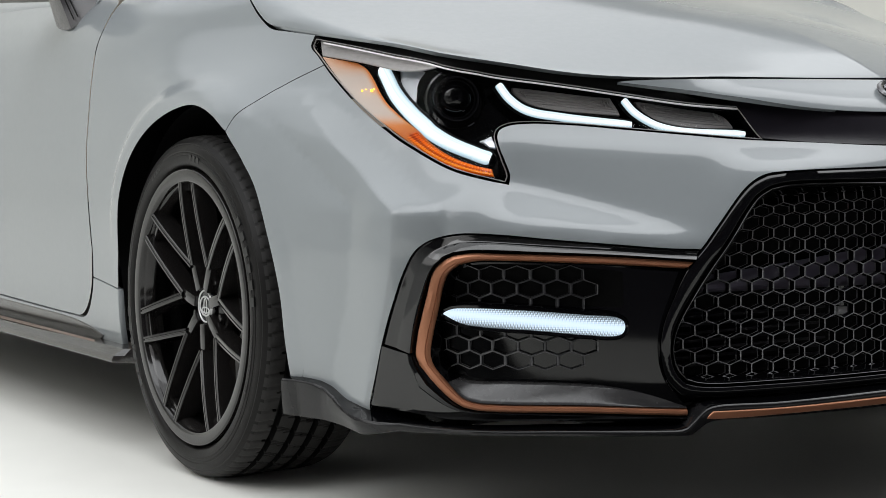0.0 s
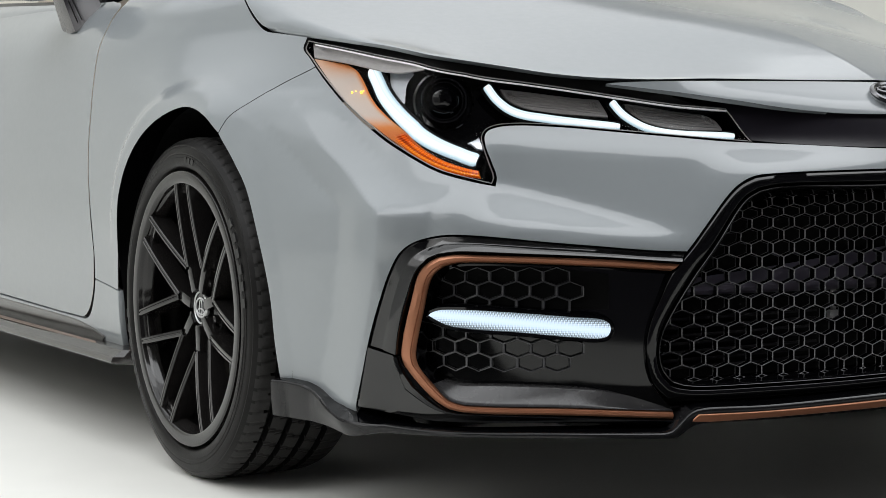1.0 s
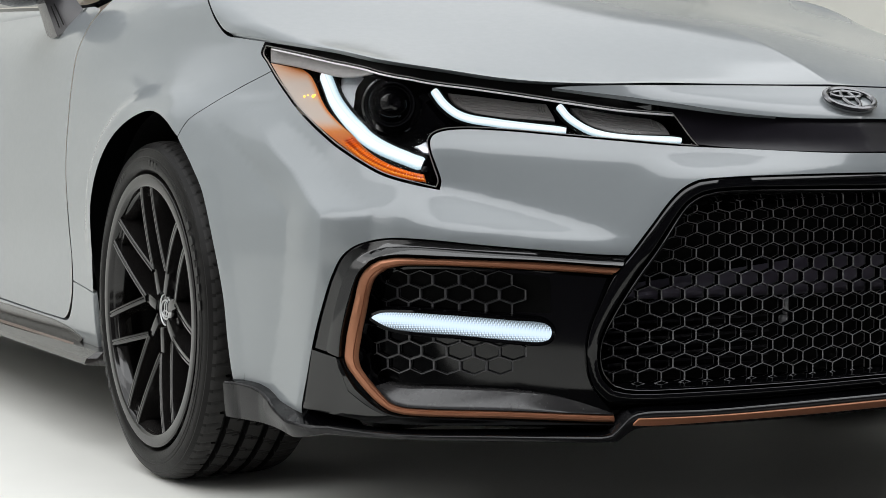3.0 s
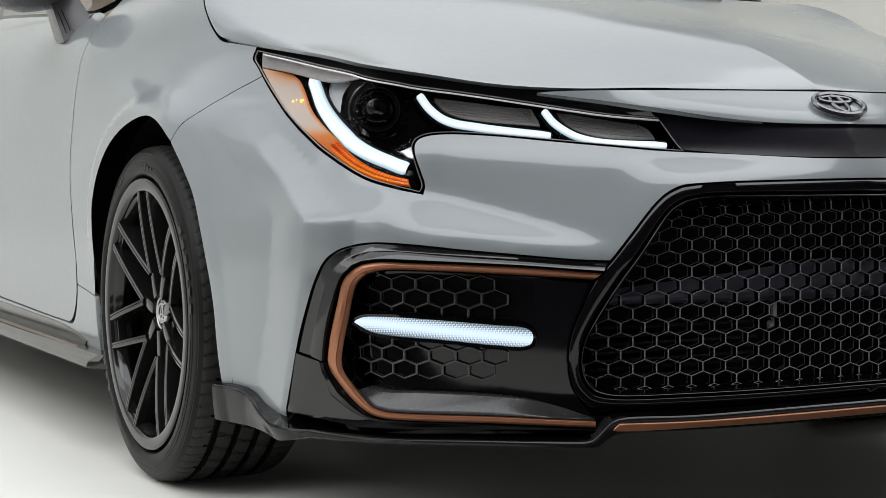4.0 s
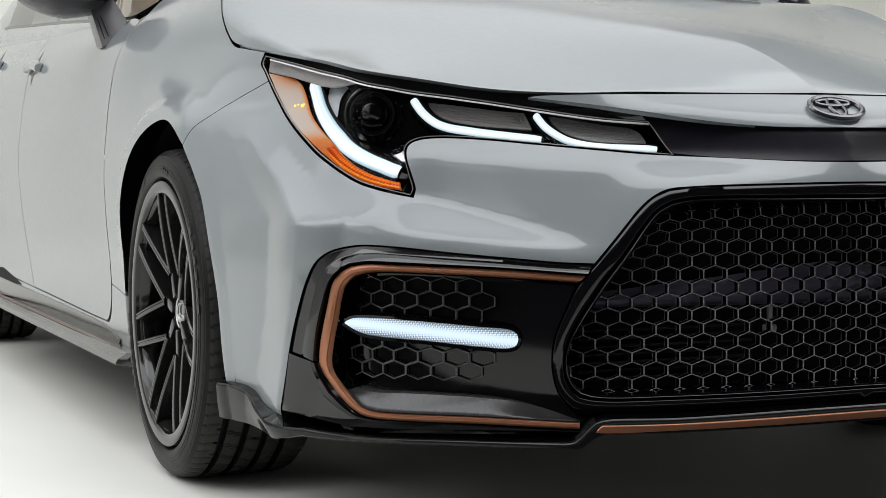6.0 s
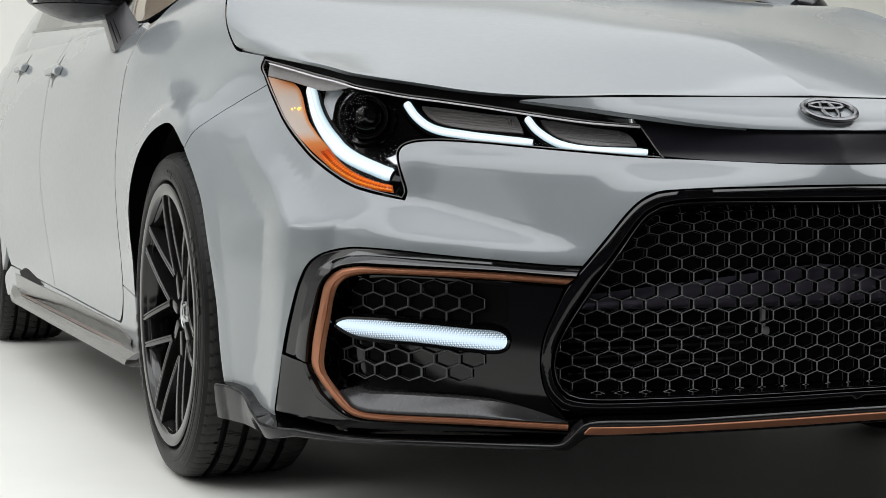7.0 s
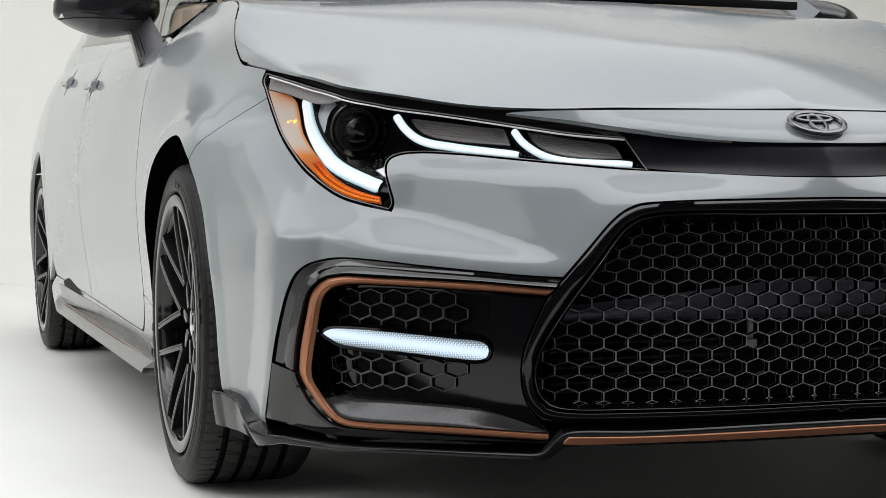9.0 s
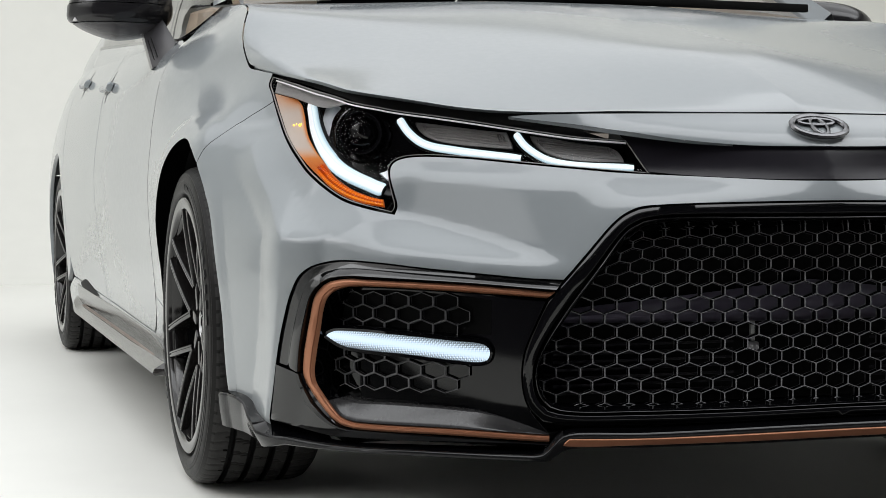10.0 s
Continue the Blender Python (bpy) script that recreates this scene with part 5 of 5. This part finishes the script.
            box(bm, (0, -.0008, -.0008), ((b - a).length, .0008, .0008), Matrix.Translation(a) @ (b - a).to_track_quat("X", "Z").to_matrix().to_4x4())
            part("stalk_groove", bm, DARK, stalk)


def cabin():
    def belt(y):
        z = np.interp(y, [.40, .50, .60, .96, 1.5, 1.96, 2.42, 3.1], [.945, .905, .886, .908, .945, .972, 1.0, 1.03])
        return body(u_at(-.866, y), min(z, .955))[0] + .003 + .35 * max(0, z - .955), z + .001
    rail = lambda y: (np.interp(y, [.40, 1.15, 2.0, 3.1], [-.72, -.575, -.56, -.56]), np.interp(y, [.40, .8, 1.2, 1.7, 2.3, 2.8, 3.1], [.945, 1.16, 1.345, 1.40, 1.37, 1.22, 1.05]))

    def flank(ys, k0, k1, bulge=.02):
        out = []
        for k in np.linspace(k0, k1, 8):
            row = []
            for y in ys:
                (bx, bz), (rx, rz) = belt(y), rail(y)
                row.append((bx + (rx - bx) * k - bulge * math.sin(math.pi * k), y, bz + (rz - bz) * k))
            out.append(row)
        return out
    for name, ya, yb in (("front_door_shoulder", .62, 1.505), ("rear_door_shoulder", 1.51, 2.42), ("quarter_shoulder", 2.425, 3.1)):
        ys = np.linspace(ya, yb, 16)
        base = [body(u_at(-.866, y), np.interp(y, [.62, .96, 1.5, 2.42, 3.1], [.876, .893, .905, .938, .94])) for y in ys]
        loft(name, [[(p[0] + (belt(y)[0] - p[0]) * k - .004 * math.sin(math.pi * k), y, p[2] + (belt(y)[1] - p[2]) * k) for y, p in zip(ys, base)] for k in (0, .25, .5, .75, 1)], PAINT, car)
    for name, ya, yb in (("front_window", .43, 1.52), ("rear_window", 1.58, 2.45)):
        for ob in loft(name, flank(np.linspace(ya, yb, 24), .0, .94), WINDOW, car, label="tinted side window"):
            ob.visible_shadow = False
    for name, ya, yb in (("door_pillar", 1.52, 1.58), ("rear_pillar", 2.45, 3.1)):
        loft(name, flank(np.linspace(ya, yb, 10), -.05, 1.0), BLACK if name == "door_pillar" else PAINT, car)
    loft("window_trim", [[(belt(y)[0] - o, y, belt(y)[1] + dz) for y in np.linspace(.45, 2.5, 48)] for o, dz in ((.000, -.008), (.004, -.003), (.003, .004), (-.006, .005))], BLACK, car)
    loft("window_post", [[(np.interp(k, [0, 1], [belt(.76 + d)[0], rail(.82 + d)[0]]) - .004 - .02 * math.sin(math.pi * k), .76 + d + .06 * k, np.interp(k, [0, 1], [belt(.76 + d)[1], rail(.82 + d)[1]])) for k in np.linspace(0, 1, 10)] for d in (0, .022)], BLACK, car)
    loft("windshield_pillar", [[(rail(y)[0] - dx, y + dy, rail(y)[1] + dz) for y in np.linspace(.40, 1.2, 20)] for dx, dy, dz in ((.006, .05, -.03), (.010, .02, .0), (-.03, -.03, .018), (-.05, 0, -.01))], PAINT, car, angle=60)
    ys = np.linspace(.36, 1.16, 16)
    shield = [[(x, np.interp(abs(x), [0, .4, .7], [-.10, -.05, .03]) + y, rail(min(max(y, .4), 3.1))[1] + .022 * (1 - (x / .7) ** 2)) for x in np.linspace(-1, 1, 21) * -(rail(max(y, .4))[0] + .02)] for y in ys]
    for ob in loft("windshield", shield, WINDOW, car, sides=(1,), label="clear raked windshield"):
        ob.visible_shadow = False
    roof = [[(x, y, rail(y)[1] + .055 * ease(1.1, 1.5, y) * (1 - (x / .6) ** 2) + .02 * (1 - (x / .6) ** 2)) for x in np.linspace(-1, 1, 21) * -rail(y)[0]] for y in np.linspace(1.10, 2.45, 24)]
    loft("roof", roof, PAINT, car, sides=(1,))
    loft("headliner", [[(x * .97, y, z - .025) for x, y, z in row] for row in roof], HEADLINER, car, sides=(1,), label="beige fabric headliner")
    back = [[(x, y, rail(y)[1] + .06 * (1 - (x / .6) ** 2)) for x in np.linspace(-1, 1, 15) * -rail(y)[0]] for y in np.linspace(2.45, 3.1, 12)]
    loft("rear_glass", back, WINDOW, car, sides=(1,))
    loft("trunk_deck", [[(x, y + .0, np.interp(y, [3.0, 3.4, 3.62], [1.03, 1.01, .955]) + .015 * (1 - (x / .75) ** 2)) for x in np.linspace(-.60, .60, 15)] for y in np.linspace(3.0, 3.60, 8)], PAINT, car, sides=(1,))
    # cowl, wipers, dashboard and underbody
    cowl = [[(x, np.interp(abs(x), [0, .4, .72], [.20, .23, .36]) + dy, .936 + dz - .012 * (x / .7) ** 2) for x in np.linspace(-.72, .72, 21)] for dy, dz in ((0, -.02), (.03, .006), (.10, .012), (.16, .0))]
    loft("cowl", cowl, DARK, car, sides=(1,), label="black cowl panel below the windshield")
    for a, b in (((-.50, .33), (.10, .31)), ((.02, .30), (.62, .36))):
        bm = bmesh.new()
        d = Vector((b[0] - a[0], b[1] - a[1], 0))
        box(bm, (0, -.008, -.006), (d.length, .008, .012), Matrix.Translation((a[0], a[1], .968)) @ Matrix.Rotation(math.atan2(d.y, d.x), 4, "Z"), .003)
        part("wiper", bm, DARK, car, "black wiper resting on the cowl")
    bm = bmesh.new()
    box(bm, (-.66, .55, .70), (.66, 1.0, .86), None, .05)
    part("dashboard", bm, DARK, car)
    for x in (-.36, .36):
        bm = bmesh.new()
        box(bm, (x - .25, 1.45, .45), (x + .25, 1.62, 1.05), Matrix.Identity(4), .06)
        box(bm, (x - .12, 1.53, 1.04), (x + .12, 1.62, 1.24), Matrix.Identity(4), .04)
        part("seat", bm, HEADLINER, car, "beige fabric seat")
    bm = bmesh.new()
    box(bm, (-.60, -.70, .19), (.60, 3.55, .23))
    box(bm, (-.70, -.58, .176), (.70, -.34, .20))
    tray = box(bm, (-.50, -.72, .125), (.50, .36, .20))
    for v in tray:
        if v.co.y < 0 and v.co.z < .15:
            v.co.z = .172
    box(bm, (-.78, .42, .19), (.78, 2.28, .23))
    box(bm, (-.58, -.55, .23), (.58, .45, .62))
    for s in (1, -1):
        box(bm, (min(s * .5, s * .765), .40, .60), (max(s * .5, s * .765), .42, .86))
        for y, top in ((.41, .74), (2.23, .80), (3.14, .80)):
            box(bm, (min(s * .5, s * .80), y, .20), (max(s * .5, s * .80), y + .02, top))
    part("underbody", bm, DARK, car, "dark underbody and engine bay")


LIPBLACK = material("lip_dark_grey", (.011, .0108, .0115), .12, vary=.1, scale=80, bump=.02, spec=.27)
SKIRT = material("skirt_dark_grey", (.022, .0195, .018), .24, coat=.45, vary=.1, scale=60, gloss=.12)
BROWN = material("brown_skirt_line", (.16, .105, .08), .35, metal=.3, vary=.08, scale=200)
# violet base colour stands in for the reflection on the gloss black bar
BARBLACK = material("bar_black_sheen", (.012, .0105, .0145), .34, vary=.1, scale=40, spec=.22)
# violet-grey colour carries the highlight of a glossy dark beam
BEAM = material("beam_violet_sheen", (.20, .18, .24), .35, vary=.1, scale=30)
TAIL = material("tail_red", (.35, .01, .01), .2, coat=1.0)
CALIPER = material("brake_caliper_paint", (.32, .27, .22), .45, metal=.3, vary=.15, scale=120)
PALEMARK = material("badge_silver", (.60, .60, .60), .38, metal=.6, vary=.02)
BADGE = material("dark_chrome", (.12, .12, .125), .14, metal=.9, vary=.05)


def led_material():
    """White light bar: brightest along its middle, with rows of small facets."""
    m = material("light_bar", (.08, .09, .1), .3, vary=.02)
    n, l = m.node_tree.nodes, m.node_tree.links
    p = n["Principled BSDF"]

    def node(op, a, b):
        q = n.new("ShaderNodeMath")
        q.operation = op
        for i, v in enumerate((a, b)):
            if isinstance(v, (int, float)):
                q.inputs[i].default_value = v
            else:
                l.new(v, q.inputs[i])
        return q.outputs[0]
    co, sep, v = n.new("ShaderNodeTexCoord"), n.new("ShaderNodeSeparateXYZ"), n.new("ShaderNodeTexVoronoi")
    l.new(co.outputs["Object"], sep.inputs[0])
    away = node("SUBTRACT", sep.outputs[2], node("ADD", node("MULTIPLY", node("ABSOLUTE", sep.outputs[0], 0), .12), .2600))
    d = node("MULTIPLY", node("POWER", node("MULTIPLY", node("ABSOLUTE", away, 0), 62.0), 2.0), 1.0)
    v.feature, v.inputs["Scale"].default_value, v.inputs["Randomness"].default_value = "F1", 360, 0
    l.new(co.outputs["Object"], v.inputs["Vector"])
    spots = node("MULTIPLY", node("SUBTRACT", v.outputs["Distance"], .45), node("MULTIPLY", node("MINIMUM", node("MULTIPLY", d, 4.0), 1.0), -1.9))
    l.new(node("MAXIMUM", node("ADD", node("SUBTRACT", 1.10, node("MULTIPLY", d, 1.15)), spots), .18), p.inputs["Emission Strength"])
    p.inputs["Emission Color"].default_value = (.70, .86, 1, 1)
    return m


LED = led_material()
front_panels()
hood()
headlamps()
fog_lamps()
grille()
lip_spoiler()
flanks()
side_skirts()
wheels()
mirrors()
cabin()
p, q = body(0, .662), body_normal(0, .662)
bm = bmesh.new()
badge = bpy.data.meshes.new("badge_plate")
mm = Matrix.Translation(Vector(p + q * .004)) @ pose(0, 0, 0, 90 - math.degrees(math.asin(q[2])), 0, 0)
bmesh.ops.create_circle(bm, cap_ends=True, segments=48, radius=1)
for v in bm.verts:
    v.co = Vector((v.co.x * .047, v.co.y * .030, 0))
bmesh.ops.solidify(bm, geom=bm.faces[:], thickness=.004)
bmesh.ops.transform(bm, matrix=Matrix.Translation(Vector(q * -.003)) @ mm, verts=bm.verts)
emblem = part("badge", bm, PAINT, car, "dark chrome oval badge")
ovals(emblem, mm, .0455, .0285, .0042, BADGE)
